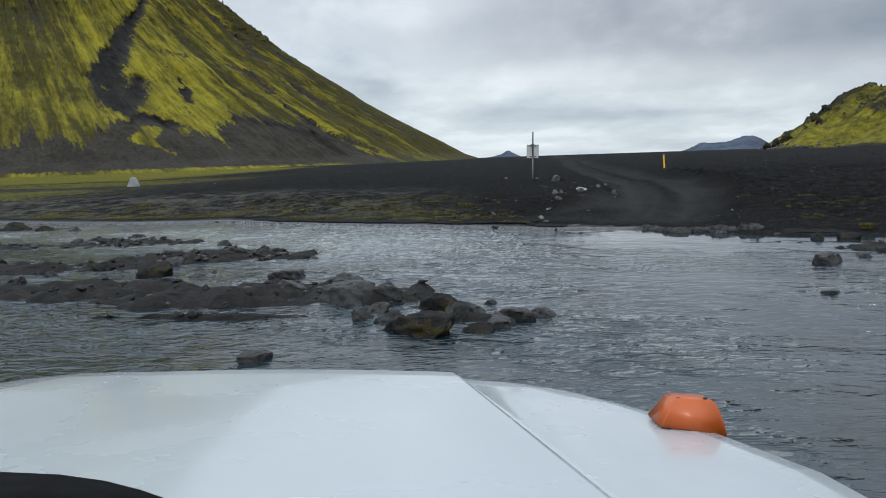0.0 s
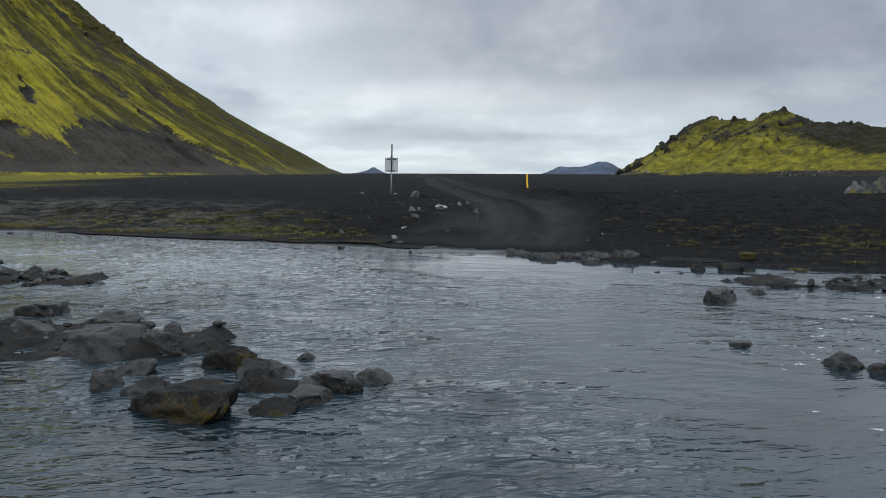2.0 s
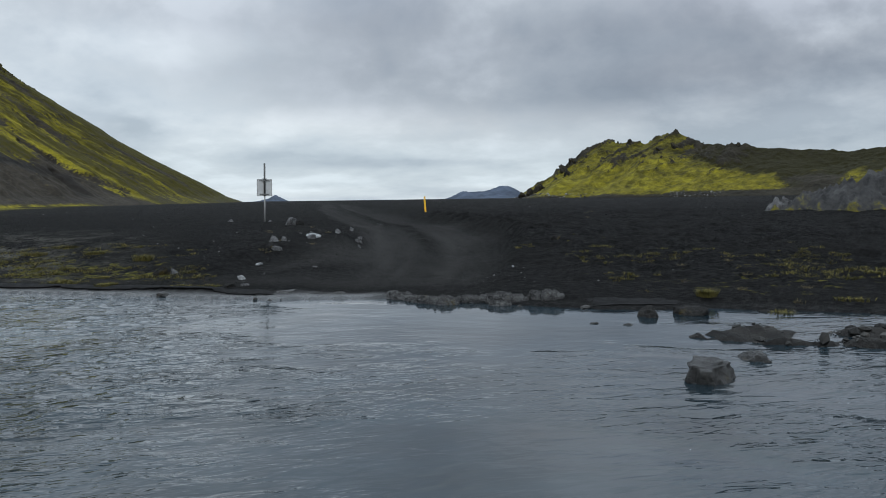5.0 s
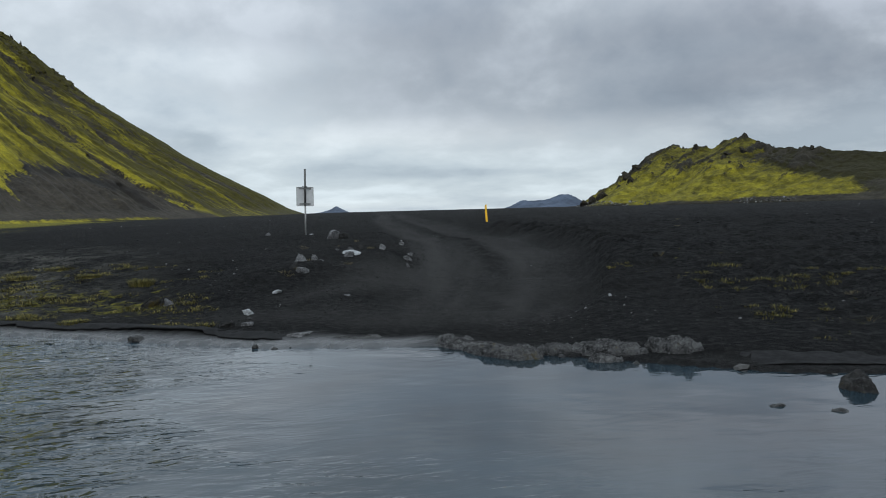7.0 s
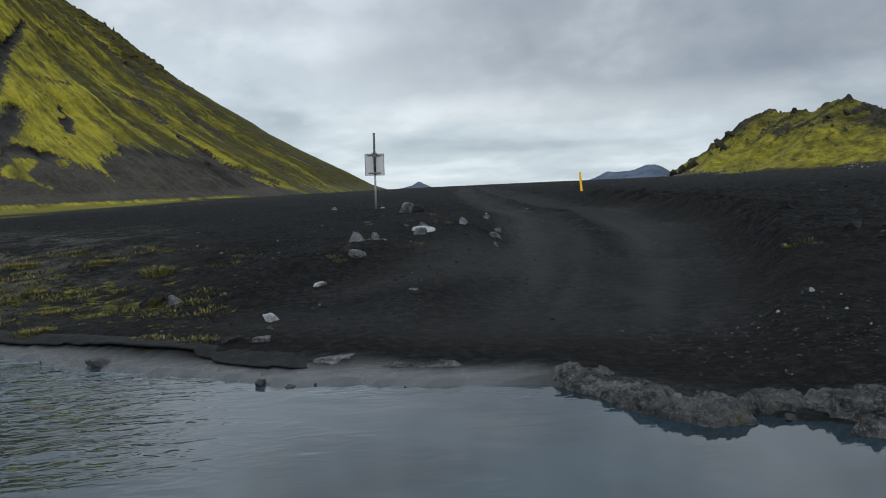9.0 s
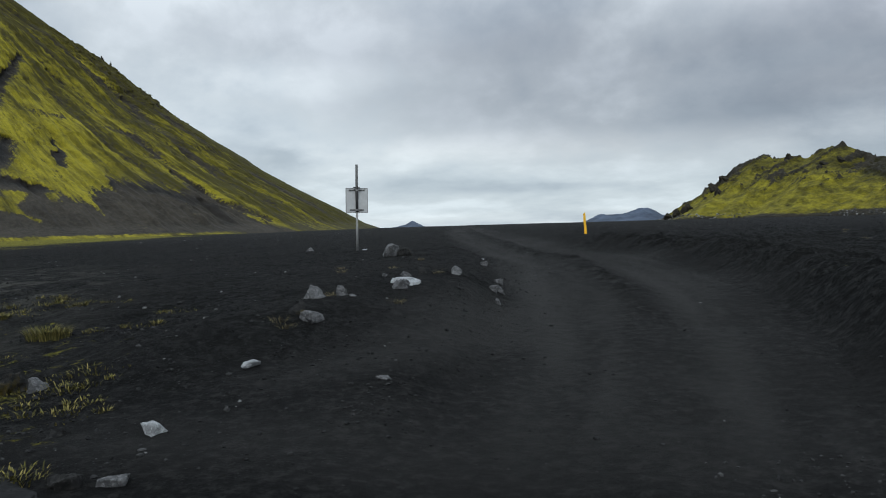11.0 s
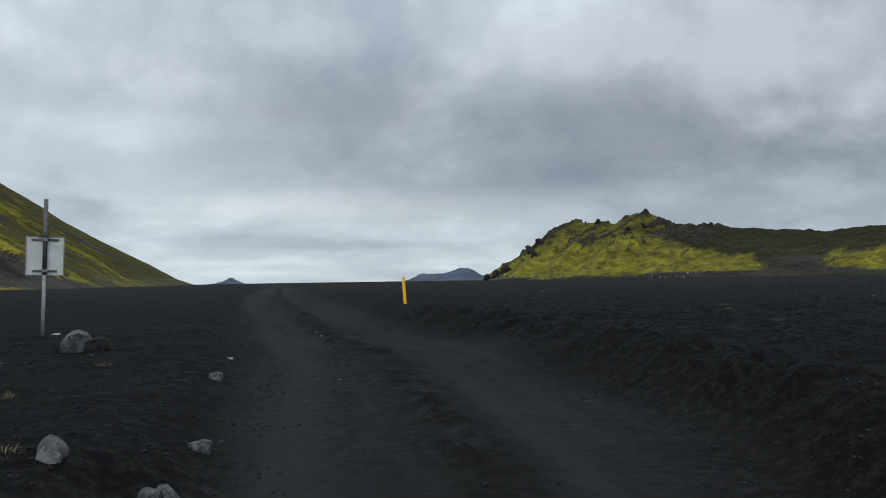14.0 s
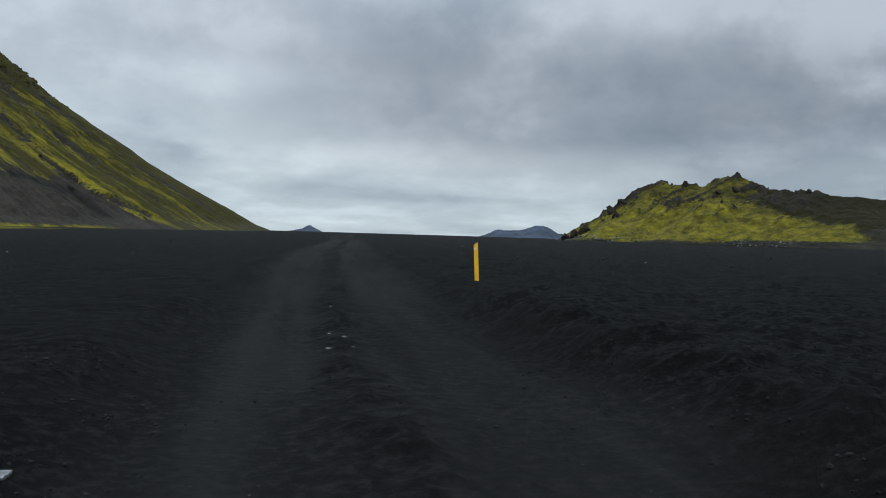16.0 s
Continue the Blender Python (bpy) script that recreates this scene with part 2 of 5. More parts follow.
def mat_water():
    k = Mat("river_water")
    k.b.inputs["IOR"].default_value = 1.33
    froth = k.val(k.math("ADD", k.noise(4.0, 6, 0.62), k.math("MULTIPLY", k.attr("foam"), 0.21)), 0.81, 0.87)
    bed = k.ramp(k.noise(0.55, 5, 0.6), [(0.35, (0.007, 0.013, 0.017)), (0.65, (0.017, 0.030, 0.040))])
    # sky sheen painted into the base colour as mottled pale grey
    bed = k.mix(k.math("MULTIPLY", k.attr("sky_sheen"), 0.95), bed, k.ramp(k.noise(5.0, 7, 0.68, None, 0.6), [(0.38, (0.045, 0.054, 0.058)), (0.62, (0.20, 0.225, 0.236))]))
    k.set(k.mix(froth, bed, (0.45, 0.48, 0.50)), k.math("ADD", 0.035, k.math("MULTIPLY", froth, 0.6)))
    flow = k.node("ShaderNodeMapping")
    flow.inputs["Rotation"].default_value = (0, 0, radians(12))
    flow.inputs["Scale"].default_value = (0.42, 1.0, 1.0)
    k.l.new(k.co, flow.inputs["Vector"])
    a = k.noise(4.5, 2, 0.45, flow.outputs[0], 0.9)
    b = k.noise(17.0, 1, 0.5, flow.outputs[0], 0.5)
    nrm = k.bump(k.math("MULTIPLY", k.math("ADD", a, k.math("MULTIPLY", b, 0.22)), k.attr("chop")), 0.038, 1.0)
    k.b.inputs["Coat Weight"].default_value, k.b.inputs["Coat IOR"].default_value, k.b.inputs["Coat Roughness"].default_value = 0.15, 1.33, 0.05
    k.l.new(nrm, k.b.inputs["Coat Normal"])
    return k.m


def mat_mountain(name, moss_cols, rock_cols, scale=1.0, ash=False):
    k = Mat(name)
    streak = k.noise(0.06 * scale, 8, 0.62)
    fine = k.noise(0.5 * scale, 6, 0.65)
    m = k.math("ADD", k.attr("moss"), k.math("MULTIPLY", k.math("SUBTRACT", fine, 0.5), 1.5))
    m = k.math("ADD", m, k.math("MULTIPLY", k.math("SUBTRACT", streak, 0.5), 0.55))
    if ash:
        slope = k.node("ShaderNodeCombineXYZ")
        k.l.new(k.math("MULTIPLY", k.attr("round"), 2.0), slope.inputs[0])
        k.l.new(k.math("MULTIPLY", k.attr("up"), 0.085), slope.inputs[1])
        runs = k.math("ADD", k.math("MULTIPLY", k.noise(1.0, 8, 0.66, slope.outputs[0], 1.3), 0.6), k.math("MULTIPLY", k.noise(3.4, 5, 0.62, slope.outputs[0], 0.6), 0.4))
        m = k.math("ADD", m, k.math("MULTIPLY", k.math("SUBTRACT", runs, 0.5), 1.5))
        lobes = k.math("ADD", k.math("MULTIPLY", k.noise(0.045, 9, 0.70, None, 0.6), 0.45), k.math("MULTIPLY", k.math("SUBTRACT", k.math("MULTIPLY", runs, 1.5), 0.25), 0.40))
        tone = k.math("ADD", lobes, k.math("SUBTRACT", k.math("MULTIPLY", k.attr("streak"), 0.55), 0.205))
    else:
        tone = k.math("ADD", k.math("MULTIPLY", k.noise(0.11 * scale, 9, 0.72), 0.72), k.math("MULTIPLY", k.attr("streak"), 0.28))
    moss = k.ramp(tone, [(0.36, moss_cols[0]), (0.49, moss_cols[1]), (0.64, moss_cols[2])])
    moss = k.mix(k.val(k.noise(1.3 * scale, 4, 0.7), 0.42, 0.62, 0.38, 0.0), moss, moss_cols[0])
    rock = k.ramp(k.math("ADD", k.math("MULTIPLY", fine, 0.5), k.math("MULTIPLY", streak, 0.5)), [(0.36, rock_cols[0]), (0.62, rock_cols[1])])
    if ash:
        rock = k.mix(k.attr("ash"), rock, (0.0125, 0.0118, 0.0115))
    k.set(k.mix(k.val(m, 0.32, 0.70), rock, moss), 0.95, spec=0.15)
    k.bump(k.math("ADD", fine, k.math("MULTIPLY", k.noise(2.2 * scale, 3, 0.6), 0.4)), 1.4 / scale, 0.42)
    return k.m


def mat_rock(name, dark, light, moss=0.0, wet=False):
    k = Mat(name)
    n1, n2 = k.noise(4.5, 8, 0.68), k.noise(26, 6, 0.7)
    col = k.ramp(n1, [(0.34, dark), (0.50, tuple(0.5 * (a + b) for a, b in zip(dark, light))), (0.64, light)])
    col = k.mix(k.val(n2, 0.48, 0.68, 0.0, 0.6), col, tuple(min(1, 1.7 * c) for c in light))
    crack = k.cells(6.0, "DISTANCE_TO_EDGE")[0]
    col = k.mix(k.val(k.math("ADD", crack, k.math("MULTIPLY", n2, 0.10)), 0.045, 0.085, 0.5, 0.0), col, tuple(0.6 * c for c in dark))
    col = k.mix(k.math("MULTIPLY", k.rnd(), 0.35), col, dark)
    if moss:
        mk = k.val(k.noise(2.3, 6, 0.7), 0.62 - 0.2 * moss, 0.74 - 0.2 * moss)
        col = k.mix(mk, col, k.ramp(n2, [(0.3, (0.018, 0.016, 0.005)), (0.7, (0.075, 0.055, 0.012))]))
    k.set(col, 0.38 if wet else 0.9, spec=0.4 if wet else 0.1)
    vor, _ = k.cells(7.0)
    k.bump(k.math("ADD", k.math("MULTIPLY", n1, 0.7), k.math("ADD", k.math("MULTIPLY", n2, 0.35), k.math("MULTIPLY", vor, 0.3))), 0.10, 0.9)
    return k.m


def mat_plain(name, col, rough=0.5, metal=0.0, var=0.25, scale=8.0, bump=0.0, coat=0.0):
    k = Mat(name)
    n = k.noise(scale, 6, 0.65)
    k.set(k.mix(k.val(n, 0.35, 0.7, 0.0, 1.0), tuple(c * (1 - var) for c in col), tuple(min(1, c * (1 + var * 0.6)) for c in col)),
          k.val(k.noise(scale * 2.7, 4), 0.3, 0.7, max(0.02, rough - 0.1), min(1, rough + 0.1)), metal, spec=0.1 if rough > 0.75 else 0.5)
    if bump:
        k.bump(n, bump, 0.6)
    if coat:
        k.b.inputs["Coat Weight"].default_value, k.b.inputs["Coat Roughness"].default_value = coat, 0.06
    return k.m


def mat_gravel(name, stops, wet=False):
    k = Mat(name)
    isl = k.node("ShaderNodeNewGeometry").outputs["Random Per Island"]
    k.set(k.mix(k.val(k.noise(30, 4), 0.35, 0.7, 0, 0.5), k.ramp(isl, stops), (0.03, 0.03, 0.03)), 0.6 if wet else 0.9, spec=0.15)
    return k.m


M_GRAVEL = mat_gravel("loose_gravel", [(0.0, (0.008, 0.008, 0.0085)), (0.6, (0.022, 0.022, 0.022)), (0.90, (0.045, 0.045, 0.045)), (1.0, (0.20, 0.20, 0.20))])
M_CLOD = mat_gravel("dark_soil_crumbs", [(0.0, (0.003, 0.003, 0.0032)), (0.8, (0.010, 0.010, 0.0102)), (1.0, (0.022, 0.022, 0.0215))])
M_STRAW = mat_gravel("dry_straw_blades", [(0.0, (0.06, 0.048, 0.020)), (0.5, (0.15, 0.122, 0.055)), (1.0, (0.28, 0.235, 0.12))])
M_RUBBLE = mat_gravel("pale_rubble", [(0.0, (0.018, 0.018, 0.019)), (0.6, (0.07, 0.07, 0.07)), (1.0, (0.26, 0.26, 0.26))])
M_GRAVEL_WET = mat_gravel("wet_gravel", [(0.0, (0.005, 0.005, 0.0055)), (0.7, (0.022, 0.021, 0.0195)), (1.0, (0.085, 0.082, 0.078))], True)
M_BLADES = mat_gravel("grass_blades", [(0.0, (0.035, 0.034, 0.008)), (0.5, (0.10, 0.09, 0.020)), (1.0, (0.24, 0.20, 0.06))])
M_GROUND, M_WATER = mat_ground(), mat_water()
MOSS = [(0.040, 0.0358, 0.007), (0.128, 0.111, 0.0105), (0.245, 0.212, 0.016)]
M_MOUNT = mat_mountain("moss_and_scree", MOSS, [(0.016, 0.0140, 0.0112), (0.044, 0.0382, 0.0300)], ash=True)
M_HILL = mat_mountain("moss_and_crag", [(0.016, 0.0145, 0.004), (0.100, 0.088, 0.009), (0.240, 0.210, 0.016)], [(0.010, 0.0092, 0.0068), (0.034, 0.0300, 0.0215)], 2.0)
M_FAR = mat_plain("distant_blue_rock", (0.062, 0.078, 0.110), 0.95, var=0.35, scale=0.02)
M_ROCK_WET = mat_rock("wet_dark_lava", (0.005, 0.005, 0.0052), (0.026, 0.025, 0.0235), 0.12, True)
M_ROCK_DRY = mat_rock("grey_lava", (0.035, 0.035, 0.037), (0.16, 0.16, 0.163), 0.0)
M_ROCK_MOSS = mat_rock("mossy_lava", (0.010, 0.010, 0.0105), (0.038, 0.037, 0.035), 0.5)
M_ROCK_PALE = mat_rock("pale_stone", (0.15, 0.155, 0.16), (0.38, 0.39, 0.40), 0.0)
M_YELLOW = mat_plain("yellow_plastic", (0.80, 0.46, 0.015), 0.45, var=0.12, scale=9.0)
M_REFLECT = mat_plain("white_reflector", (0.7, 0.7, 0.68), 0.25, var=0.05)
M_GALV = mat_plain("galvanised_steel", (0.22, 0.22, 0.215), 0.6, 0.35, var=0.25, scale=14)
M_POST_DARK = mat_plain("weathered_dark_steel", (0.085, 0.085, 0.083), 0.6, 0.35, var=0.3, scale=14)
M_BOARD = mat_plain("bare_aluminium_sheet", (0.50, 0.505, 0.505), 0.5, 0.25, var=0.1, scale=5)
M_WHITE = mat_plain("white_car_paint", (0.40, 0.43, 0.45), 0.28, var=0.02, scale=0.8, coat=0.5)
M_BLACK = mat_plain("black_plastic", (0.018, 0.018, 0.02), 0.6, var=0.2)
M_DASH = mat_plain("matt_black_vinyl", (0.004, 0.004, 0.0045), 0.9, var=0.2)
M_RUBBER = mat_plain("tyre_rubber", (0.02, 0.02, 0.02), 0.85, var=0.3)
M_ORANGE = mat_plain("orange_lens_plastic", (0.40, 0.075, 0.006), 0.45, var=0.12, coat=0.2)


# ---- the land ----
SHORE_X = [-400, -60, -23.3, -15.4, -10, -7.5, -5.3, -2.3, -0.4, 2.1, 3.1, 4.3, 5.0, 5.8, 6.7, 7.3, 9.4, 10.4, 12.5, 15.5, 30, 120]
SHORE_Y = [160, 56, 41, 37, 36.2, 34.4, 32.9, 31.2, 30.0, 28.35, 27.7, 26.9, 26.8, 26.45, 26.2, 25.5, 23.8, 22.8, 22.1, 19.7, 12, -30]
ROAD_Y = [14, 20, 24, 26.4, 29.5, 33, 38, 44, 50, 55, 67, 97, 150, 220, 400, 4000]
ROAD_X = [4.6, 5.0, 5.9, 7.0, 8.2, 9.6, 11.0, 11.9, 12.2, 12.5, 13.6, 16.8, 24, 31, 55, 600]


def shore_dist(x, y):
    """About the distance inland from the far waterline; negative over the river."""
    wob = 0.5 * (fbm(x * 0.5, y * 0.5, 4) - 0.5)
    return (y - np.interp(x, SHORE_X, SHORE_Y)) * 0.83 + wob


def blob(x, y, pts, soft):
    """1 inside a chain of discs (x, y, radius), fading over soft metres."""
    best = np.full(np.shape(x), -1e9)
    for (x0, y0, r0), (x1, y1, r1) in zip(pts[:-1], pts[1:]):
        dx, dy = x1 - x0, y1 - y0
        u = np.clip(((x - x0) * dx + (y - y0) * dy) / (dx * dx + dy * dy + 1e-9), 0, 1)
        best = np.maximum(best, r0 + (r1 - r0) * u - np.hypot(x - x0 - u * dx, y - y0 - u * dy))
    return smooth(-soft, soft, best)


BARS = [  # chains of discs and the height of each bar above the bed
    ([(-14, 16.4, 1.2), (-9, 16.2, 1.05), (-5.5, 15.2, 1.5), (-2.8, 14.8, 1.45), (-1.0, 14.5, 1.2)], 0.5, 0.60),
    ([(-2.8, 15.6, 0.5), (-1.6, 15.5, 0.7), (-0.6, 15.0, 0.5)], 0.4, 0.42),
    ([(-0.2, 11.9, 0.5), (0.8, 11.8, 0.45), (1.5, 12.0, 0.25)], 0.35, 0.55),
    ([(-16, 21.5, 1.6), (-10.5, 20.4, 1.3), (-8.6, 20.6, 1.3), (-6.5, 22.0, 1.6), (-4.2, 21.7, 1.2)], 0.6, 0.56),
    ([(-16.0, 26.6, 1.0), (-12.5, 27.4, 2.0), (-8.6, 26.4, 0.9)], 0.7, 0.53),
    ([(-24, 36.8, 0.9), (-18, 35.0, 0.35), (-15.7, 35.3, 0.2)], 0.4, 0.55),
    ([(9.6, 19.8, 0.15), (11.2, 19.2, 0.75), (13.2, 18.2, 1.0), (17, 16.2, 1.2)], 0.35, 0.56),
]


def land(x, y):
    """Height of the ground, and masks for its materials."""
    s = shore_dist(x, y)
    sn = 3.0 - y + 0.8 * (fbm(x * 0.4 + 9, y * 0.4, 4) - 0.5) + 4.0 * (fbm(x * 0.09 + 3.3, y * 0.05, 3) - 0.5) * smooth(2, 8, np.abs(x))
    left = smooth(-8, -45, x)
    prof = np.interp(s, [0, 0.5, 2, 3.7, 5, 7, 8.2, 10, 18, 30, 80, 300, 1500], [0.02, 0.09, 0.16, 0.36, 0.45, 0.70, 0.84, 0.92, 1.10, 1.27, 1.42, 1.9, 2.4])
    low = np.interp(s, [0, 0.5, 3, 10, 40, 120, 400, 1500], [0.02, 0.08, 0.2, 0.35, 0.55, 0.8, 1.6, 2.4])
    z = prof * (1 - left) + low * left
    bed = -0.06 - 0.40 * smooth(0, -3.0, s)
    inl = smooth(-0.12, 0.10, s)
    z = np.where(s > 0.10, z, bed * (1 - inl) + (0.05 + 0.02) * inl)
    # sandy cut bank just above the water
    z = z + 0.05 * smooth(0.5, 0.62, s + 0.25 * (fbm(x * 1.3, y * 1.3, 3) - 0.5)) * smooth(3, 1.5, s)
    dry = smooth(0.3, 1.5, s)
    rug = smooth(0.5, 6, s) * (1 - 0.5 * smooth(60, 200, y))
    z = z + rug * (0.20 * (fbm(x * 0.22, y * 0.22, 5) - 0.5) + (0.12 + 0.12 * smooth(9, 13, x)) * (fbm(x * 1.3, y * 1.3, 4) - 0.5) + smooth(9, 14, x) * 0.17 * (ridged(x * 2.1, y * 2.1, 3) - 0.55))
    far = smooth(60, 400, np.hypot(x, y))
    z = z + far * 0.8 * (fbm(x * 0.02, y * 0.02, 4) - 0.5)
    z = z - 0.45 * smooth(60, 150, y) * smooth(30, -40, x - 0.05 * y)
    # road: sunken, two wheel tracks, a ridge between, small berms
    c = np.interp(y, ROAD_Y, ROAD_X)
    half = np.interp(y, [20, 26, 30, 36, 50, 70], [1.6, 1.9, 2.3, 2.5, 2.6, 2.4])
    d = (x - c) / half * (1 + 0.12 * (fbm(x * 0.5, y * 0.5, 3) - 0.5))
    on = np.where(d < 0, smooth(1.30, 0.86, -d), smooth(1.35, 0.92, d)) * smooth(-0.2, 1.0, s)
    target = np.interp(y, [24, 27, 29.5, 31, 36.5, 44.7, 47.2, 52.7, 62, 80, 150, 400], [0.04, 0.08, 0.11, 0.17, 0.50, 0.78, 0.84, 0.80, 0.95, 1.15, 1.5, 2.0])
    ridge = np.exp(-(((d + 0.05 + 0.16 * (fbm(x * 0.9, y * 0.5, 3) - 0.5)) / 0.16) ** 2)) * smooth(33, 38, y)
    clods = fbm(x * 3.0, y * 3.0, 4, 0.6)
    tracks = -0.05 * np.exp(-(((np.abs(d) - 0.48) / 0.24) ** 2)) + (0.05 + 0.30 * np.maximum(clods - 0.40, 0)) * ridge
    mound = (0.16 * blob(x, y, [(3.2, 33, 0.8), (5.0, 34.6, 1.6), (6.6, 38.0, 1.4)], 1.2) + 0.18 * blob(x, y, [(4.0, 33.4, 0.7), (4.9, 34.1, 0.7)], 0.8)) * smooth(1.0, 3.0, s)
    z = z + mound
    rz = target + tracks + 0.025 * (fbm(x * 1.5, y * 0.7, 4) - 0.5)
    berm = np.exp(-(((d - 1.42) / 0.26) ** 2)) * smooth(29, 34, y) * smooth(66, 48, y) * (0.30 * fbm(x * 0.7, y * 0.7, 3) + 0.36 * (fbm(x * 2.2, y * 2.2, 4, 0.6) - 0.5))
    z = z * (1 - on) + rz * on + berm * (1 - on)
    # hollows worn beside the wheel tracks
    for hx, hy, hr, hd in ((8.6, 29.6, 0.35, 0.05), (7.7, 28.3, 0.4, 0.02), (10.9, 34.3, 0.5, 0.06)):
        z = z - hd * np.exp(-(((x - hx) / (1.5 * hr)) ** 2 + ((y - hy) / hr) ** 2))
    # gravel bars in the river
    bar = np.zeros(np.shape(x))
    for chain, soft, height in BARS:
        b = blob(x + 0.7 * (fbm(x * 0.8, y * 0.8, 4) - 0.5), y + 0.7 * (fbm(x * 0.8 + 40, y * 0.8, 4) - 0.5), chain, soft)
        bar = np.maximum(bar, b * height)
    barz = -0.50 + 0.97 * bar + (0.30 * (fbm(x * 1.2, y * 1.2, 3) - 0.5) + 0.30 * (ridged(x * 1.9, y * 1.9, 4) - 0.60)) * smooth(0.12, 0.5, bar)
    z = np.where(s < 0.1, np.maximum(z, barz), z)
    # smooth, low spit of wet sand in front of the longest bar
    spit = blob(x + 0.25 * (fbm(x * 1.1, y * 1.1, 3) - 0.5), y + 0.2 * (fbm(x * 1.1 + 9, y * 1.1, 3) - 0.5), [(-6.5, 13.2, 0.12), (-4.8, 12.95, 0.20), (-3.6, 12.72, 0.30), (-2.7, 12.5, 0.30), (-2.1, 12.55, 0.12)], 0.22)
    z = np.maximum(z, -0.34 + 0.42 * spit)
    bar = np.maximum(bar, 0.5 * spit)
    z = np.maximum(z, np.interp(sn, [-4, -2, 0, 3.5, 6, 12, 60, 800], [-0.6, -0.25, 0.0, 0.30, 0.5, 0.8, 1.3, 2.2]))
    wet = smooth(-0.5, -0.1, s) * smooth(0.75, 0.25, s) * smooth(0.30, 0.12, z) * (0.12 + 0.88 * smooth(8.0, 6.0, x)) + smooth(0.2, 0.5, bar) * 0.26 * smooth(0.1, -0.2, s)
    road = on * smooth(0.5, 2.0, s)
    fan = 0.85 * blob(x + 1.2 * (fbm(x * 0.6, y * 0.6, 3) - 0.5), y, [(4.7, 31.2, 0.3), (6.5, 33.0, 0.8), (8.8, 35.4, 1.5)], 0.8) * smooth(0.8, 2.2, s)
    road = road * smooth(1.45, 0.55, np.abs(d) + 0.7 * (fbm(x * 0.8, y * 0.4, 4) - 0.5)) * (1 - 0.9 * ridge * smooth(0.30, 0.44, clods)) * (0.62 + 1.5 * (fbm(d * 6.0, y * 0.12, 4) - 0.32)) * (0.75 + 0.5 * smooth(0.4, 0.6, fbm(x * 0.5, y * 0.2, 3)))
    road = road * smooth(26.6, 29.5, y) * (1 - 0.40 * smooth(42, 56, y))
    streaky = (0.62 + 1.3 * (fbm(d * 6.0, y * 0.12, 4) - 0.32)) * (0.8 + 0.4 * fbm(x * 0.5, y * 0.2, 3)) * (1 - 0.9 * ridge * smooth(0.30, 0.44, clods))
    wob = 0.5 * (fbm(x * 0.7, y * 0.35, 3) - 0.5)
    left_track = blob(x + wob, y, [(7.9, 30.4, 0.5), (8.7, 33.7, 0.7), (9.3, 37.1, 0.7), (10.2, 43, 0.7), (11.2, 54.2, 0.7), (12.1, 68, 0.7), (13.4, 82, 0.8), (16, 103, 0.9), (23, 150, 1.2)], 0.45)
    right_track = blob(x + wob, y, [(9.5, 30.6, 0.5), (10.9, 33.4, 0.8), (12.1, 38.5, 0.9), (13.3, 45, 0.8), (13.8, 54, 0.7), (14.2, 63, 0.7), (15.4, 80, 0.8), (18, 103, 0.9), (25, 150, 1.2)], 0.5)
    flat_sand = 0.55 * blob(x + 0.8 * (fbm(x * 0.7, y * 0.7, 3) - 0.5), y, [(3.6, 29.6, 0.5), (5.6, 29.2, 1.0), (8.2, 29.0, 1.4), (9.4, 30.5, 1.0)], 1.1) * smooth(0.6, 1.6, s) * (0.7 + 0.6 * fbm(x * 0.9, y * 0.9, 4))
    road = np.maximum(np.maximum((0.55 + 0.25 * smooth(35, 31, y)) * road, flat_sand), np.maximum(0.95 * left_track, 0.80 * right_track) * streaky * (1 - 0.35 * smooth(46, 60, y)))
    road = np.maximum(road, fan * (0.75 + 0.5 * (fbm(d * 5.0, y * 0.12, 4) - 0.3)))
    lb = smooth(4.5, 1.5, x)
    moss = 0.50 * smooth(0.8, 1.8, s) * smooth(9.5, 3.0, s) * lb
    moss = np.maximum(moss, (0.20 * smooth(7, 3, s) + 0.14 * smooth(22, 8, s)) * smooth(0.4, 1.2, s) * smooth(11.5, 14, x))
    moss = np.maximum(moss, 0.70 * left * smooth(60, 90, y + 0.5 * x) * smooth(230, 130, y) * smooth(12, 30, s))
    moss = np.maximum(moss, 0.75 * left * smooth(4, 10, s) * smooth(48, 26, s))
    moss = np.maximum(moss, 0.85 * smooth(-40, -70, x) * smooth(130, 170, y) * smooth(420, 380, y))
    z = z + 0.16 * (fbm(x * 2.3 + 4, y * 2.3, 4, 0.6) - 0.5) * smooth(1.2, 3, s) * smooth(12, 8, s) * smooth(4.5, 2.0, x)
    gravel = (0.35 + 0.4 * smooth(4, 0, x)) * smooth(0.3, 1.5, s) * smooth(12, 4, s) * (1 - on) + 0.25 * smooth(0.2, 0.5, bar)
    return z, dict(bar=0.85 * smooth(0.2, 0.5, bar) * smooth(0.1, -0.2, s), wet=np.clip(wet, 0, 1), road=np.clip(road, 0, 1), silt=np.clip(smooth(0.5, 1.5, s) * smooth(16, 6, s) * smooth(3.0, -4.0, x) * 0.9 + 0.6 * left * smooth(2, 8, s) * smooth(60, 30, s), 0, 1), moss=np.clip(moss, 0, 1), gravel=np.clip(gravel, 0, 1))


def height(x, y):
    return float(land(np.array([float(x)]), np.array([float(y)]))[0][0])


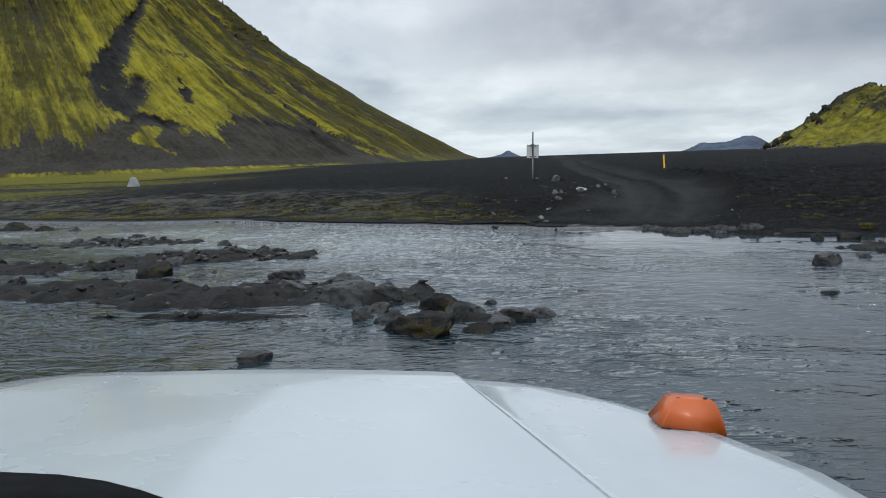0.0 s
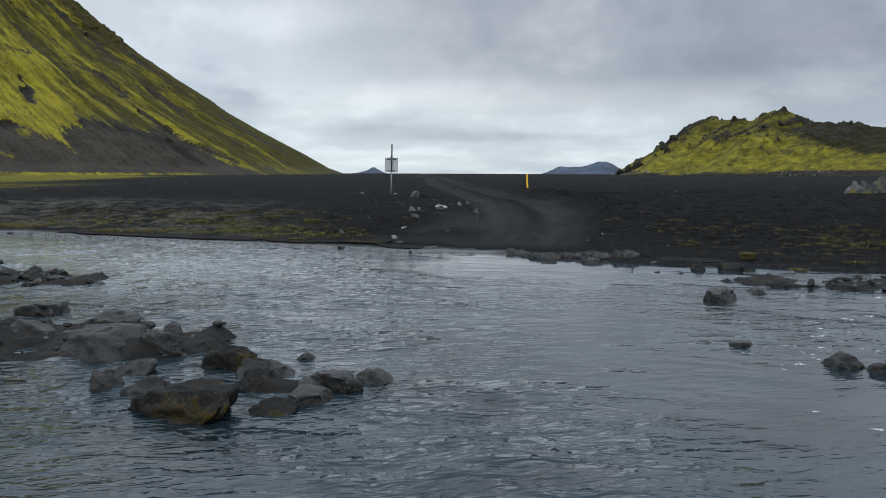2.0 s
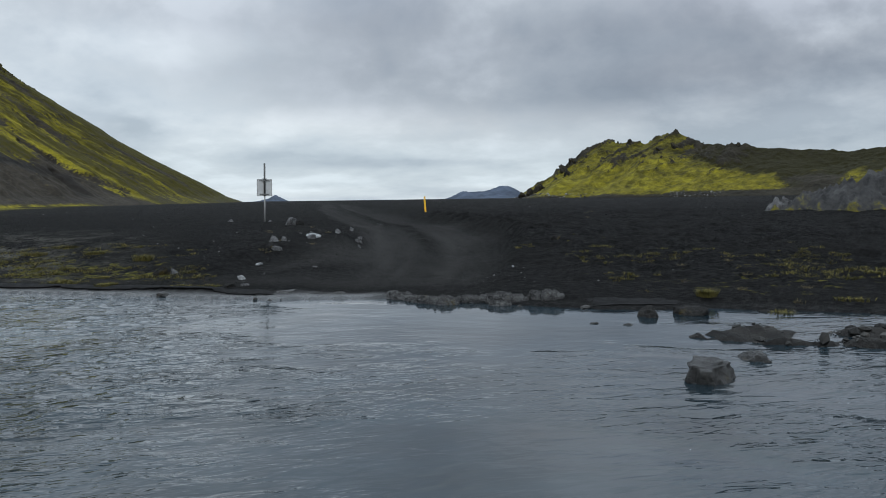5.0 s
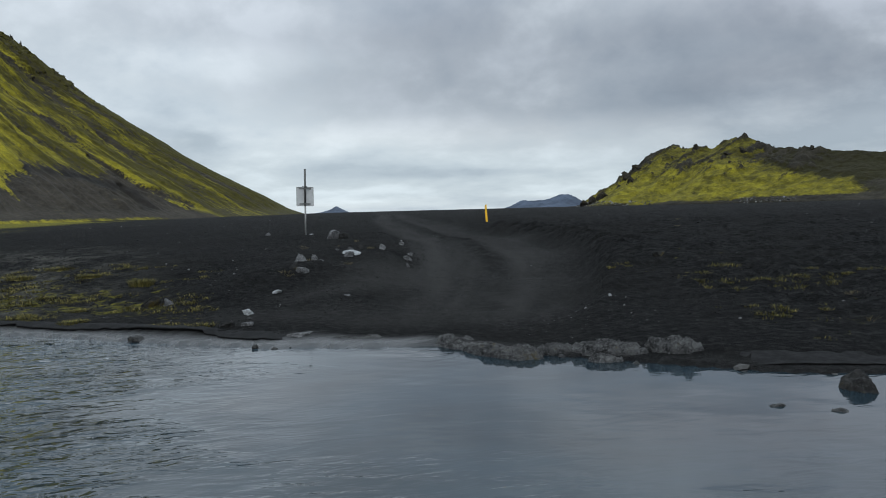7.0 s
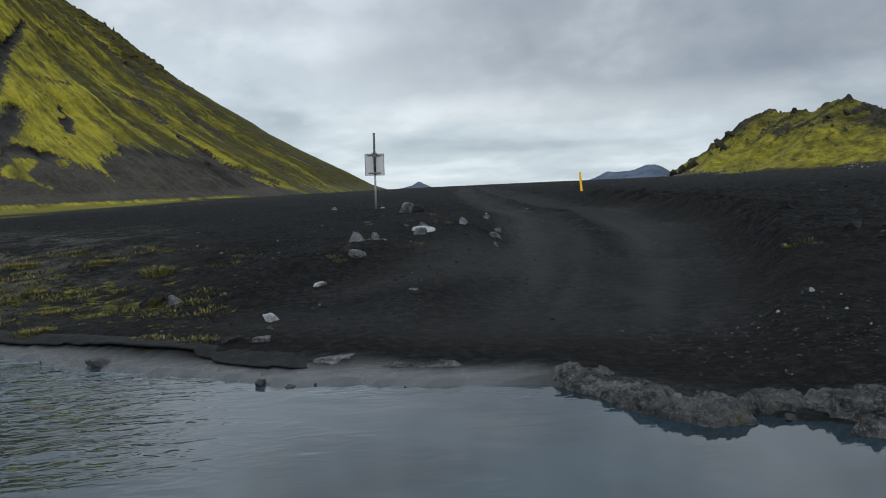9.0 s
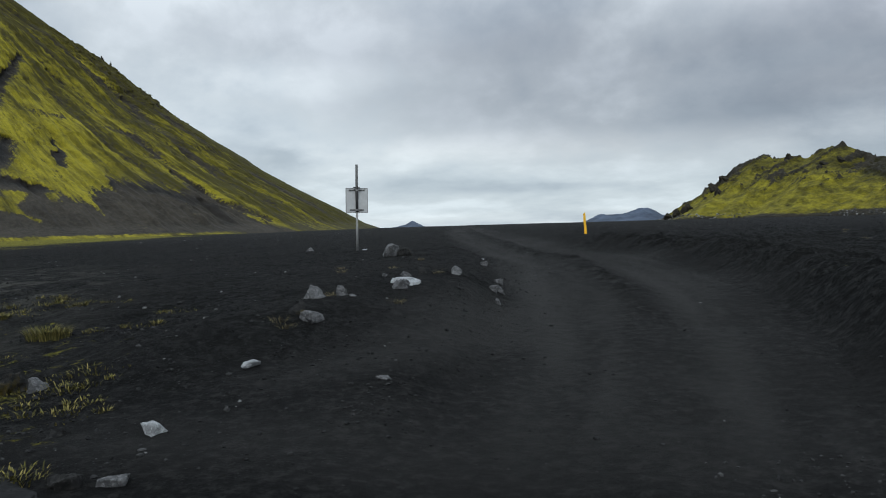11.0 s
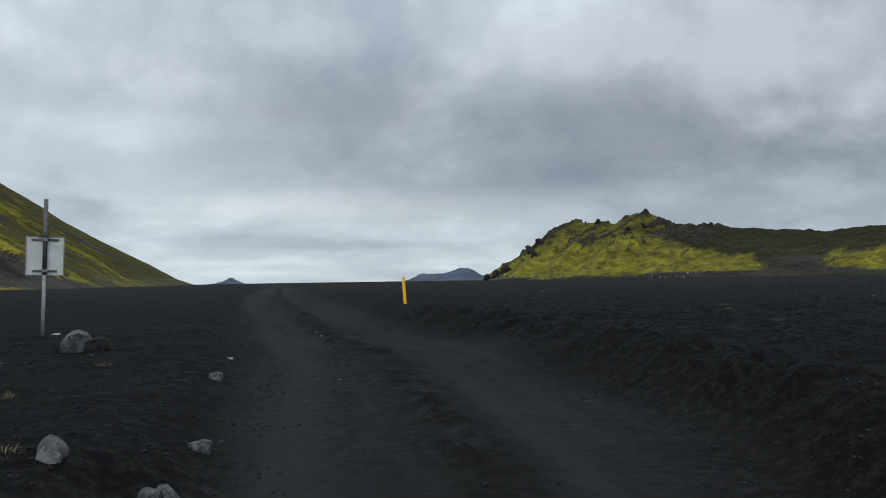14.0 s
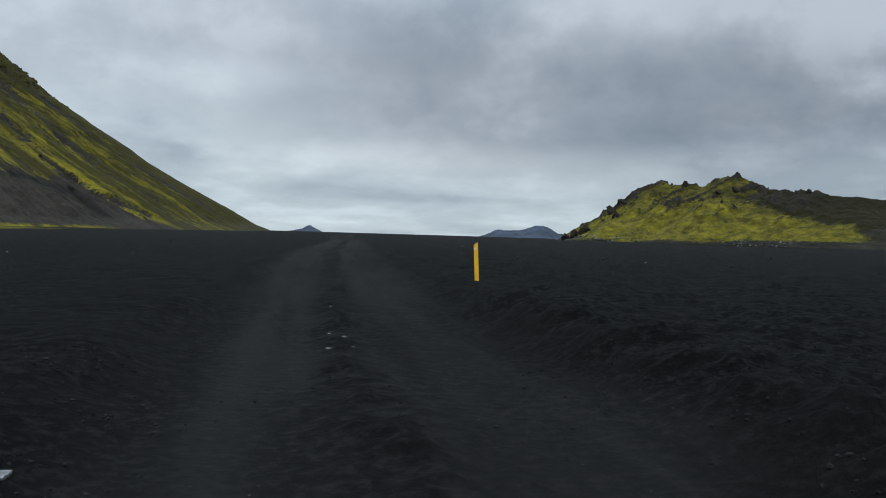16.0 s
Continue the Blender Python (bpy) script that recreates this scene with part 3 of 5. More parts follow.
def axis_steps(lo, a, b, hi, fine, grow):
    mid = list(np.arange(a, b, fine))
    up, v, st = [], b, fine
    while v < hi:
        up.append(v)
        st *= grow
        v += st
    dn, v, st = [], a - fine, fine
    while v > lo:
        dn.append(v)
        st *= grow
        v -= st
    return np.array(dn[::-1] + mid + up + [hi])


def thing(name, label, category, group="", kind=""):
    return tagged(new(name), label, category, group, kind)


def obj(name, me, mat, parent=None):
    ob = new(name, me)
    if mat is not None:
        me.materials.append(mat)
    ob.parent = parent
    return ob


gx = axis_steps(-4200, -13, 22, 4200, 0.17, 1.045)
gy = axis_steps(-900, 9, 52, 4200, 0.17, 1.035)
GX, GY = np.meshgrid(gx, gy)
GZ, gm = land(GX, GY)
ground = obj("ground", grid_mesh("ground", np.stack([GX, GY, GZ], -1), gm), M_GROUND)
tagged(ground, "black volcanic sand plain with gravel and moss patches", "ground", kind="structure")

wx = axis_steps(-140, -15, 14, 60, 0.065, 1.06)
wy = axis_steps(-30, 3, 32, 90, 0.065, 1.06)
WX, WY = np.meshgrid(wx, wy)
ca, sa = math.cos(radians(-30)), math.sin(radians(-30))
FU, FV = WX * ca + WY * sa, -WX * sa + WY * ca
rapid = blob(WX, WY, [(6, 10, 1.2), (8.5, 13.5, 2.0), (12, 16, 2.2)], 2.0)
brisk = np.maximum(rapid, 0.8 * blob(WX, WY, [(0.5, 13, 1.0), (3, 15, 2.0), (1, 20, 2.5), (-3, 25, 2.5)], 2.5))
calm = blob(WX, WY, [(4.2, 26.2, 0.7), (6.0, 24.6, 1.4), (9.0, 21.8, 1.2)], 1.5)
chop = (0.19 + 0.42 * brisk + 0.95 * smooth(4.5, 0, WX + 0.10 * (WY - 24))) * (1 - 0.80 * calm)
patch = 0.42 + 1.15 * smooth(0.40, 0.62, fbm(FU * 0.45 + 5, FV * 0.8, 3))
# far left water where the reflected sky is painted as pale colour
sky_sheen = blob(WX + 2 * fbm(WX * 0.3, WY * 0.3, 3), WY, [(-20, 34, 2.5), (-14, 31.5, 2.6), (-7, 28.5, 3.0), (-3, 25.5, 2.4), (-1.5, 22.5, 1.6)], 3.0)
warp = 0.8 * fbm(FU * 0.8, FV * 0.8, 2)
swell = 0.010 * (fbm(FU * 0.9, FV * 1.8, 3) - 0.5) + 0.020 * chop * (ridged(FU * 0.7, FV * 1.6, 3) - 0.5)
west = smooth(4.0, 0.5, WX + 0.10 * (WY - 24))
short = 0.070 * (fbm(FU * 1.7 + warp, FV * 3.2 + warp, 2) - 0.5) + 0.038 * (ridged(FU * 2.6 + warp, FV * 4.2, 2) - 0.5)
steep = 0.085 * (fbm(WX * 1.15 + warp, WY * 3.0 + warp, 2, 0.4) - 0.5) + 0.020 * (fbm(WX * 3.2, WY * 6.5 + warp, 2) - 0.5)
WZ = 0.8 * swell + chop * patch * (0.42 * short * (1 - 0.3 * west) + 0.42 * steep * west)
river = obj("river_water", grid_mesh("river_water", np.stack([WX, WY, WZ], -1), dict(sky_sheen=sky_sheen, chop=np.clip(1.6 * chop * patch * (1 + 0.6 * west), 0, 3), foam=rapid * smooth(0.35, 0.6, fbm(WX, WY, 3)))), M_WATER)
tagged(river, "shallow grey river water with small ripples", "river", kind="structure")

# mountain: an old cone of moss and scree
AX, AY = -430.0, 775.0
PROF_Z = [-2, 1, 7, 20, 35, 42, 58.5, 69.6, 88, 108, 130, 144, 160, 175, 189, 235, 290]
PROF_R = [478, 465, 448, 424.5, 396, 383, 354, 339, 309, 282, 257, 239, 220, 196, 177, 112, 0]
to_cam = math.atan2(-AY, -AX)
th = np.concatenate([np.linspace(-30, 75, 1150), np.linspace(75, 330, 150)[1:-1]]) * math.pi / 180 + to_cam
zz = np.concatenate([np.linspace(-2, 180, 250), np.linspace(180, 290, 24)[1:]])
TH, Z0 = np.meshgrid(th, zz)
TD = np.degrees(TH - to_cam)
R0 = np.interp(Z0, PROF_Z, PROF_R)


def stroke(pts, soft=3.0):
    """A stroke over the slope through (degrees round the cone, height, half-width in metres)."""
    return blob(TD * 6.0 + 9 * (fbm(TD * 0.7, Z0 * 0.12, 4) - 0.5), Z0 * 1.8 + 9 * (fbm(TD * 0.7 + 50, Z0 * 0.12, 4) - 0.5), [(a * 6.0, h * 1.8, w) for a, h, w in pts], soft)


ravine = np.maximum(stroke([(24, 130, 2), (22.5, 124, 3), (18.2, 106, 4.5), (14.2, 85, 6.5), (11.2, 70, 9), (9.8, 58, 10), (9.2, 46, 8), (8.9, 37, 5)], 5.0),
                    stroke([(13.2, 59, 3), (11.4, 48.5, 5), (10.0, 37, 5), (8.8, 30, 2)], 4.0))
ravine = np.maximum(ravine, stroke([(9.0, 28, 3), (11.0, 32, 4), (12.0, 27, 4)]))
hollow = stroke([(17.6, 62, 1.5), (17.2, 54, 2.5), (16.2, 43, 2.5)], 2.0)
gully = np.maximum(stroke([(41.2, 114, 4), (36.8, 83, 5), (35.5, 63, 5), (34.7, 48.6, 4), (34.4, 37, 3)], 4.0), stroke([(27.8, 42, 3), (28.3, 35, 3), (27.5, 23, 4), (28.9, 18, 4), (29.9, 10, 3)]))
gully = np.maximum(gully, stroke([(25.6, 21, 2), (25.0, 9, 3), (23.7, 2, 2)]))
gully = np.maximum(gully, 0.7 * stroke([(27.3, 122, 1.5), (28.1, 102, 2), (27.9, 78, 2), (28.8, 53, 2), (28.2, 42, 2)], 2.0))
# shaded strip below the ridge line, painted by thinning the moss colour
edge = stroke([(47, 112, 5), (44.5, 95, 6), (42.2, 62, 5), (43.8, 42, 5), (44.4, 24, 4)], 5.0)
tongue = np.maximum(stroke([(10.2, 23, 5), (9.5, 18, 6), (9.8, 15, 3)]), stroke([(9.8, 15, 2), (10.5, 10, 1.5)], 2.0))
tongue = np.maximum(tongue, stroke([(9.1, 52.5, 2), (9.5, 51.5, 1.5)], 1.5))
tongue = np.maximum(tongue, stroke([(8.2, 37, 3), (8.6, 33, 5), (9.2, 29.5, 2)], 2.0))
stony = np.maximum(stroke([(18.9, 80.7, 4), (21.8, 79.8, 4)]), stroke([(26.5, 74, 3), (28.8, 69, 4), (28.9, 58, 5), (28.4, 53, 3)]))
rib = ridged(TD * 0.33, Z0 * 0.008, 3)
fine = fbm(TD * 1.6, Z0 * 0.03, 5)
knob = ridged(TD * 0.9 + 3, Z0 * 0.14, 4)
crag = smooth(34, 46, TD) * smooth(92, 112, Z0) * smooth(215, 180, Z0)
low = smooth(0, 14, Z0) * (1 - 0.75 * smooth(43, 56, TD))
stripe = fbm(TD * 1.25 + 0.9 * fbm(TD * 0.3, Z0 * 0.03, 2), Z0 * 0.007, 4)
dr = low * (9 * (rib - 0.52) + 8 * (fine - 0.5) + 3.5 * (knob - 0.55) + 3.0 * (fbm(TD * 5.0, Z0 * 0.05, 4) - 0.5)) - 4.5 * ravine * low - 4 * hollow - 5 * gully * low + 4 * crag * (knob - 0.62) - 4.5 * crag - 1.5 * smooth(43, 56, TD)
spike = np.maximum(ridged(TD * 0.45 + 2, Z0 * 0.13, 3) - 0.70, 0)
R1 = np.maximum(R0 + dr + crag * 10 * spike, 0)
MZ = Z0 + low * 1.6 * (fbm(TD * 4.0, Z0 * 0.35, 4) - 0.5) + crag * 6.0 * np.maximum(ridged(TD * 0.55, Z0 * 0.22, 3) - 0.68, 0)
APRON_T = [-60, 0, 1.0, 2.2, 2.5, 3.8, 4.8, 5.9, 7.5, 9.9, 12.5, 13.0, 13.7, 15.0, 15.6, 17.1, 19.0, 20.8, 23.3, 26.2, 27.3, 27.8, 29, 31, 80]
APRON_Z = [18, 17, 15, 23, 17, 23, 15, 23, 26, 31, 30, 22, 20.5, 19, 24, 30, 36, 34, 30.5, 28, 33, 20, 6, -2, -8]
bound = np.interp(TD + 0.8 * (fbm(TD * 2.0, Z0 * 0.05, 3) - 0.5), APRON_T, APRON_Z) + 14 * (fbm(TD * 1.3, Z0 * 0.02, 4) - 0.5) + 12 * (fbm(TD * 4.0 + 3, Z0 * 0.008, 3) - 0.5)
m_moss = 0.80 * smooth(-5, 4, Z0 - bound) + 0.30 * (fine - 0.5) + 0.35 * (rib - 0.62)
m_moss = m_moss - 0.10 * smooth(20, 32, TD) - 1.1 * np.maximum(0.45 - stripe, 0) * smooth(18, 30, TD) - 0.9 * np.maximum(0.44 - stripe, 0) * smooth(14, 6, TD)
m_moss = np.maximum(m_moss, 0.85 * tongue) - 0.9 * np.maximum(ravine * (1 - tongue), hollow) - 0.45 * gully - 0.35 * edge - 0.4 * stony
m_moss = m_moss + 0.18 * stroke([(30.5, 60, 5), (31.9, 32, 6), (32.5, 17, 5)], 5.0) - 0.04 * crag
# moss tone: its own patches, plus shade of fine gullies painted as streaks
m_streak = 0.28 * (fbm(TD * 2.4 + 7 + 0.8 * fbm(TD * 0.4, Z0 * 0.04, 2), Z0 * 0.012, 3) - 0.5) + 0.55 * fbm(TD * 3.2 + 2.6 * fbm(TD * 0.7, Z0 * 0.055, 3), Z0 * 0.035 + fbm(TD * 0.9, Z0 * 0.05, 3), 5, 0.6) + 0.45 * fbm(TD * 1.2 + 1.6 * fbm(TD * 0.5 + 20, Z0 * 0.04, 3), Z0 * 0.06, 5, 0.6) + 0.35 * (fbm(TD * 0.35 + 9, Z0 * 0.03, 3) - 0.5) - 0.25 * smooth(18, 30, TD) - 0.13 * smooth(75, 118, Z0) * smooth(20, 8, TD) - 0.20 * smooth(10, 3, TD) + 0.10 * np.exp(-(((TD - 18) / 7) ** 2)) + 0.9 * (stripe - 0.5) * (0.35 + 0.65 * smooth(14, 28, TD)) - 0.25 * smooth(38, 46, TD)
m_moss = np.where(Z0 < 3, np.maximum(m_moss, 0.8 * smooth(28, 22, TD) * smooth(4, 1, Z0)), m_moss)
P = np.stack([AX + R1 * np.cos(TH), AY + R1 * np.sin(TH), MZ], -1)
mountain = obj("mountain", grid_mesh("mountain", P, dict(moss=m_moss, streak=m_streak, round=TD + 0.9 * fbm(TD * 0.35, Z0 * 0.025, 3), up=Z0, ash=np.clip(np.maximum(0.85 * np.maximum(ravine, hollow), 0.9 * stroke([(16, 27, 4), (18.5, 32, 5), (21, 30, 6), (24, 25, 5), (26.2, 18, 4), (25.2, 8, 3)], 7.0)) * (0.5 + fine), 0, 1)), wrap=True), M_MOUNT)
tagged(mountain, "steep volcanic mountain with yellow-green moss and dark scree", "mountain")

# craggy hill: a ridge that comes nearer to the right
RIDGE = np.array([(150, 472, 0), (173.5, 443.5, 1), (184, 432, 9.8), (190, 425, 15.3), (196.5, 417.5, 21.3), (201, 412, 26), (206.5, 406.5, 29.6), (209.5, 403, 31.6), (213.5, 396, 28.5), (216.5, 391, 30), (220.5, 383.5, 28),
                  (224, 377, 30.2), (226.6, 372.5, 32.3), (228.7, 368.6, 32.8), (230.4, 364.5, 31.6), (232.4, 360, 29.6), (235.2, 353, 26.5), (238.7, 345, 25), (242, 337, 24), (245, 330.5, 23), (251.7, 313.6, 20.8), (263, 287.6, 18.6), (266.6, 279.6, 19.6), (285, 235, 20), (305, 190, 16), (325, 140, 0)], float)
seg = np.r_[0, np.cumsum(np.hypot(*np.diff(RIDGE[:, :2], axis=0).T))]
uu = np.linspace(0, seg[-1], 620)
vv = np.concatenate([np.linspace(-1, 0, 50), np.linspace(0, 1, 150)[1:]])
cx, cy, cz = (np.interp(uu, seg, RIDGE[:, q]) for q in range(3))
UU, VV = np.meshgrid(uu, vv)
width = 8 + 1.9 * cz
HX, HY = cx - 0.83 * VV * width, cy - 0.55 * VV * width
body = np.abs(VV)
big = smooth(0, 8, cz)
HZ = 1.4 + cz * (1 - body ** 0.9) + big * (5.0 * (fbm(HX * 0.045, HY * 0.045, 4) - 0.5) * smooth(1, 0.7, body) * smooth(0, 0.25, body))
crag = smooth(0.42, 0.0, body + 0.9 * (fbm(HX * 0.05 + 7, HY * 0.05, 4) - 0.5)) * (0.25 + 0.75 * smooth(318, 338, cy))
HZ = HZ + big * crag * 2.6 * (ridged(HX * 0.10, HY * 0.10, 4) - 0.62) + big * 0.9 * (fbm(HX * 0.5, HY * 0.5, 3) - 0.5)
lump = np.maximum(ridged(HX * 0.11 + 3, HY * 0.11, 4) - 0.66, 0) * 14 * smooth(0.75, 0.4, body) * big * (0.2 + 0.8 * smooth(318, 338, cy))
HZ = HZ + 0.6 * lump - 3.0 * smooth(0.97, 1.0, body)
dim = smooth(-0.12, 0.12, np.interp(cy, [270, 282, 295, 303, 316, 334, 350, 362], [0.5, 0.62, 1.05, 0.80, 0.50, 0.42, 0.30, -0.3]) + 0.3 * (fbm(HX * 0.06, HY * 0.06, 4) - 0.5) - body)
h_moss = 0.92 - 0.34 * crag - 1.1 * smooth(1.5, -1.1, HZ - np.interp(HY, [270, 300, 330, 360, 390], [4.2, 3.6, 2.8, 2.2, 1.6]) + 2.0 * (fbm(HX * 0.08, HY * 0.08, 4) - 0.5)) - 0.04 * dim - 0.26 * lump - 0.5 * smooth(60, 20, UU) * smooth(0.9, 0.4, body) + 0.4 * (fbm(HX * 0.08, HY * 0.08, 4) - 0.5)
h_moss = h_moss - 0.9 * np.exp(-(((cy - 292 + 10 * (fbm(HX * 0.1, HY * 0.1, 3) - 0.5)) / 11) ** 2)) * smooth(0.45, 0.68, body)
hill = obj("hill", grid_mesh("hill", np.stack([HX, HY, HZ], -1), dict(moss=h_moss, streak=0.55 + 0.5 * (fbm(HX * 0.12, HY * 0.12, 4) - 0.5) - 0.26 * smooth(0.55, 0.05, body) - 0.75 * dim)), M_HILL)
tagged(hill, "craggy lava hill with bright green moss slopes", "hill")


def far_ridge(name, pts, depth, label):
    """A distant range: crest places (x, y, z) with slopes to both sides."""
    Q = np.array(pts, float)
    sg = np.r_[0, np.cumsum(np.hypot(*np.diff(Q[:, :2], axis=0).T))]
    u = np.linspace(0, sg[-1], 420)
    v = np.linspace(-1, 1, 31)
    x, y, z = (np.interp(u, sg, Q[:, q]) for q in range(3))
    U, V = np.meshgrid(u, v)
    X, Y = x + 0 * V, y + V * depth
    Z = z * (1 - np.abs(V)) + (ridged(X * 0.055, Y * 0.03, 4) - 0.6) * 5 * smooth(1, 0.5, np.abs(V)) * smooth(2, 15, z)
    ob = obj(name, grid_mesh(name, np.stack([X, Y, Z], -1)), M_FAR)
    return tagged(ob, label, "mountain")


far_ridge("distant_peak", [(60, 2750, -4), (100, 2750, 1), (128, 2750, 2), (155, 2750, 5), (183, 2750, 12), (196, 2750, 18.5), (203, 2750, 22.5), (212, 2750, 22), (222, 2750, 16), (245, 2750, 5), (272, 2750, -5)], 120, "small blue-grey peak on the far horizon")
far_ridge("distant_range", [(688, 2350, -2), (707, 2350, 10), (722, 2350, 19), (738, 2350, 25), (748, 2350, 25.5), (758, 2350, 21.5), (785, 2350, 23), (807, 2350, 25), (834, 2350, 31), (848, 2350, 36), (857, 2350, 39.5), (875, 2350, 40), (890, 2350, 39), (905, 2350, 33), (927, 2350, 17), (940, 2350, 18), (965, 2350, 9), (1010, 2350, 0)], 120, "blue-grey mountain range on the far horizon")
# ---- things ----
def part(name, bm, material, parent=None, label="", shade=False):
    """Links a bmesh as one mesh object under a thing or a part."""
    me = bpy.data.meshes.new(name)
    bm.to_mesh(me)
    bm.free()
    if shade:
        me.polygons.foreach_set("use_smooth", np.ones(len(me.polygons), bool))
    ob = new(name, me)
    me.materials.append(material)
    ob.parent = parent
    return tagged(ob, label) if label else ob


def rock_bmesh(seed, size, flat=0.0, sub=3, rugged=1.0, cuts=12, keep=(0.42, 0.82)):
    """A weathered, angular rock: a ball cut by random planes and roughened; its base lies at z = 0."""
    rng = random.Random(seed)
    bm = bmesh.new()
    bmesh.ops.create_icosphere(bm, subdivisions=sub, radius=1.0)
    off = Vector((rng.uniform(-50, 50), rng.uniform(-50, 50), rng.uniform(-50, 50)))
    planes = [(Vector((rng.uniform(-1, 1), rng.uniform(-1, 1), rng.uniform(-0.2, 0.9))).normalized(), rng.uniform(*keep)) for _ in range(cuts)]
    skew = (rng.uniform(-0.35, 0.35), rng.uniform(-0.35, 0.35))
    for v in bm.verts:
        u = v.co.copy()
        p = u * (1.15 + 0.35 * noise.noise(u * 1.1 + off))
        for n, d in planes:
            over = p.dot(n) - d
            if over > 0:
                p -= n * over * 0.92
        rough = 0.13 * noise.noise(u * 2.7 + off) + 0.075 * noise.noise(u * 5.5 + off) + 0.045 * noise.noise(u * 11 + off)
        p += u * rough * rugged
        if flat and p.z > 0.75 - flat:
            p.z = 0.75 - flat + (p.z - 0.75 + flat) * 0.3
        p.x += skew[0] * p.z
        p.y += skew[1] * p.z
        v.co = p
    lo, hi = min(v.co.x for v in bm.verts), max(v.co.x for v in bm.verts)
    top = max(v.co.z for v in bm.verts)
    k = size[0] / (hi - lo)
    for v in bm.verts:
        z = v.co.z + 0.12
        v.co = (v.co.x * k, v.co.y * k * size[1] / size[0], z * size[2] / (top + 0.12))
    return bm


def rock(name, x, y, w, h, mat, label, seed, depth=None, flat=0.0, group="", turn=0.0, base=None, category="rock", rugged=1.0, cuts=12, keep=(0.42, 0.82)):
    """A rock w wide and h high above its ground."""
    bm = rock_bmesh(seed, (w, depth or 0.8 * w, h), flat, 4 if w > 0.4 else 3, rugged, cuts, keep)
    ob = part(name, bm, mat, None, shade=True)
    z = height(x, y) - 0.02 if base is None else base
    ob.matrix_basis = pose(x, y, z, 0, 0, turn)
    return tagged(ob, label, category, group)


W, D, MO, PA = M_ROCK_WET, M_ROCK_DRY, M_ROCK_MOSS, M_ROCK_PALE
WL, ML = "wet dark lava rock standing in the river", "dark lava rock with brown moss in the river"
RIVER_ROCKS = [(-0.6, 11.95, 0.6, 0.3, 0, 0), (0.5, 11.95, 0.55, 0.28, 1, 0), (1.15, 11.75, 0.4, 0.2, 0, 0), (1.85, 12.05, 0.5, 0.22, 0, 0), (-1.0, 12.9, 0.5, 0.26, 0, 0), (0.6, 12.6, 0.6, 0.3, 0, 0),
    # x, y, width, height, mossy, flat top
    (-2.3, 9.75, 0.50, 0.20, 0, 0.45), (-3.35, 17.4, 0.80, 0.30, 0, 0.3), (-1.14, 12.2, 0.36, 0.34, 0, 0), (-1.6, 14.0, 1.15, 0.38, 0, 0.2), (-6.9, 18.6, 0.80, 0.42, 1, 0.2),
    (-6.9, 20.3, 0.58, 0.35, 0, 0), (-9.9, 17.9, 0.45, 0.30, 0, 0), (-9.5, 18.8, 0.40, 0.26, 0, 0), (-11.5, 29.4, 0.55, 0.25, 0, 0),
    (-7.1, 25.3, 0.46, 0.30, 0, 0), (-5.7, 18.1, 0.34, 0.16, 0, 0), (-5.45, 18.6, 0.26, 0.16, 0, 0), (-0.10, 11.2, 1.20, 0.44, 1, 0.1),
    (0.72, 11.0, 0.42, 0.22, 1, 0), (0.1, 13.05, 0.62, 0.42, 1, 0), (1.05, 13.3, 0.22, 0.17, 0, 0), (1.05, 11.35, 0.50, 0.24, 0, 0.3), (1.42, 11.85, 0.62, 0.22, 0, 0.3),
    (-0.8, 13.7, 0.50, 0.30, 0, 0), (-1.9, 15.7, 1.10, 0.42, 0, 0), (-2.9, 15.4, 0.7, 0.34, 0, 0), (-0.95, 15.2, 0.6, 0.3, 0, 0), (-1.5, 14.1, 0.55, 0.25, 0, 0),
    (8.8, 17.1, 0.70, 0.36, 0, 0.4), (7.05, 13.25, 0.32, 0.13, 0, 0), (6.6, 13.5, 0.30, 0.07, 0, 0), (7.65, 12.0, 0.50, 0.30, 0, 0),
    (7.9, 11.55, 0.42, 0.24, 0, 0), (11.6, 15.9, 0.45, 0.16, 0, 0), (13.7, 17.4, 0.7, 0.32, 0, 0), (10.0, 17.9, 0.45, 0.20, 0, 0), (2.05, 28.45, 0.34, 0.16, 0, 0),
    (-5.0, 21.9, 0.6, 0.36, 0, 0), (-5.9, 22.2, 0.7, 0.34, 0, 0), (-4.3, 21.2, 0.55, 0.26, 0, 0), (-7.6, 21.6, 0.5, 0.3, 0, 0), (-8.6, 19.9, 0.7, 0.3, 1, 0), (-10.6, 20.4, 0.6, 0.28, 0, 0),
    (-3.4, 20.9, 0.36, 0.14, 0, 0), (-13.2, 28.3, 0.5, 0.24, 0, 0), (-12.4, 27.2, 0.6, 0.22, 0, 0), (-10.2, 27.4, 0.5, 0.22, 0, 0), (-17.5, 34.6, 0.9, 0.35, 1, 0), (-19.4, 35.6, 1.2, 0.5, 1, 0), (-15.9, 33.8, 0.6, 0.3, 0, 0),
    (10.7, 21.75, 0.42, 0.30, 1, 0), (11.6, 21.75, 0.58, 0.24, 1, 0.3), (9.4, 21.4, 0.2, 0.08, 0, 0), (9.9, 21.0, 0.24, 0.09, 0, 0)]
for n, (x, y, w, h, mossy, flat) in enumerate(RIVER_ROCKS):
    rock("river_rock", x, y, 1.15 * w, 0.74 * h, MO if mossy else W, ML if mossy else WL, 140 + n, flat=flat, group="rocks in the river", turn=37 * n, base=max(-0.03, height(x, y) - 0.04), rugged=1.6, cuts=6, keep=(0.58, 0.95))

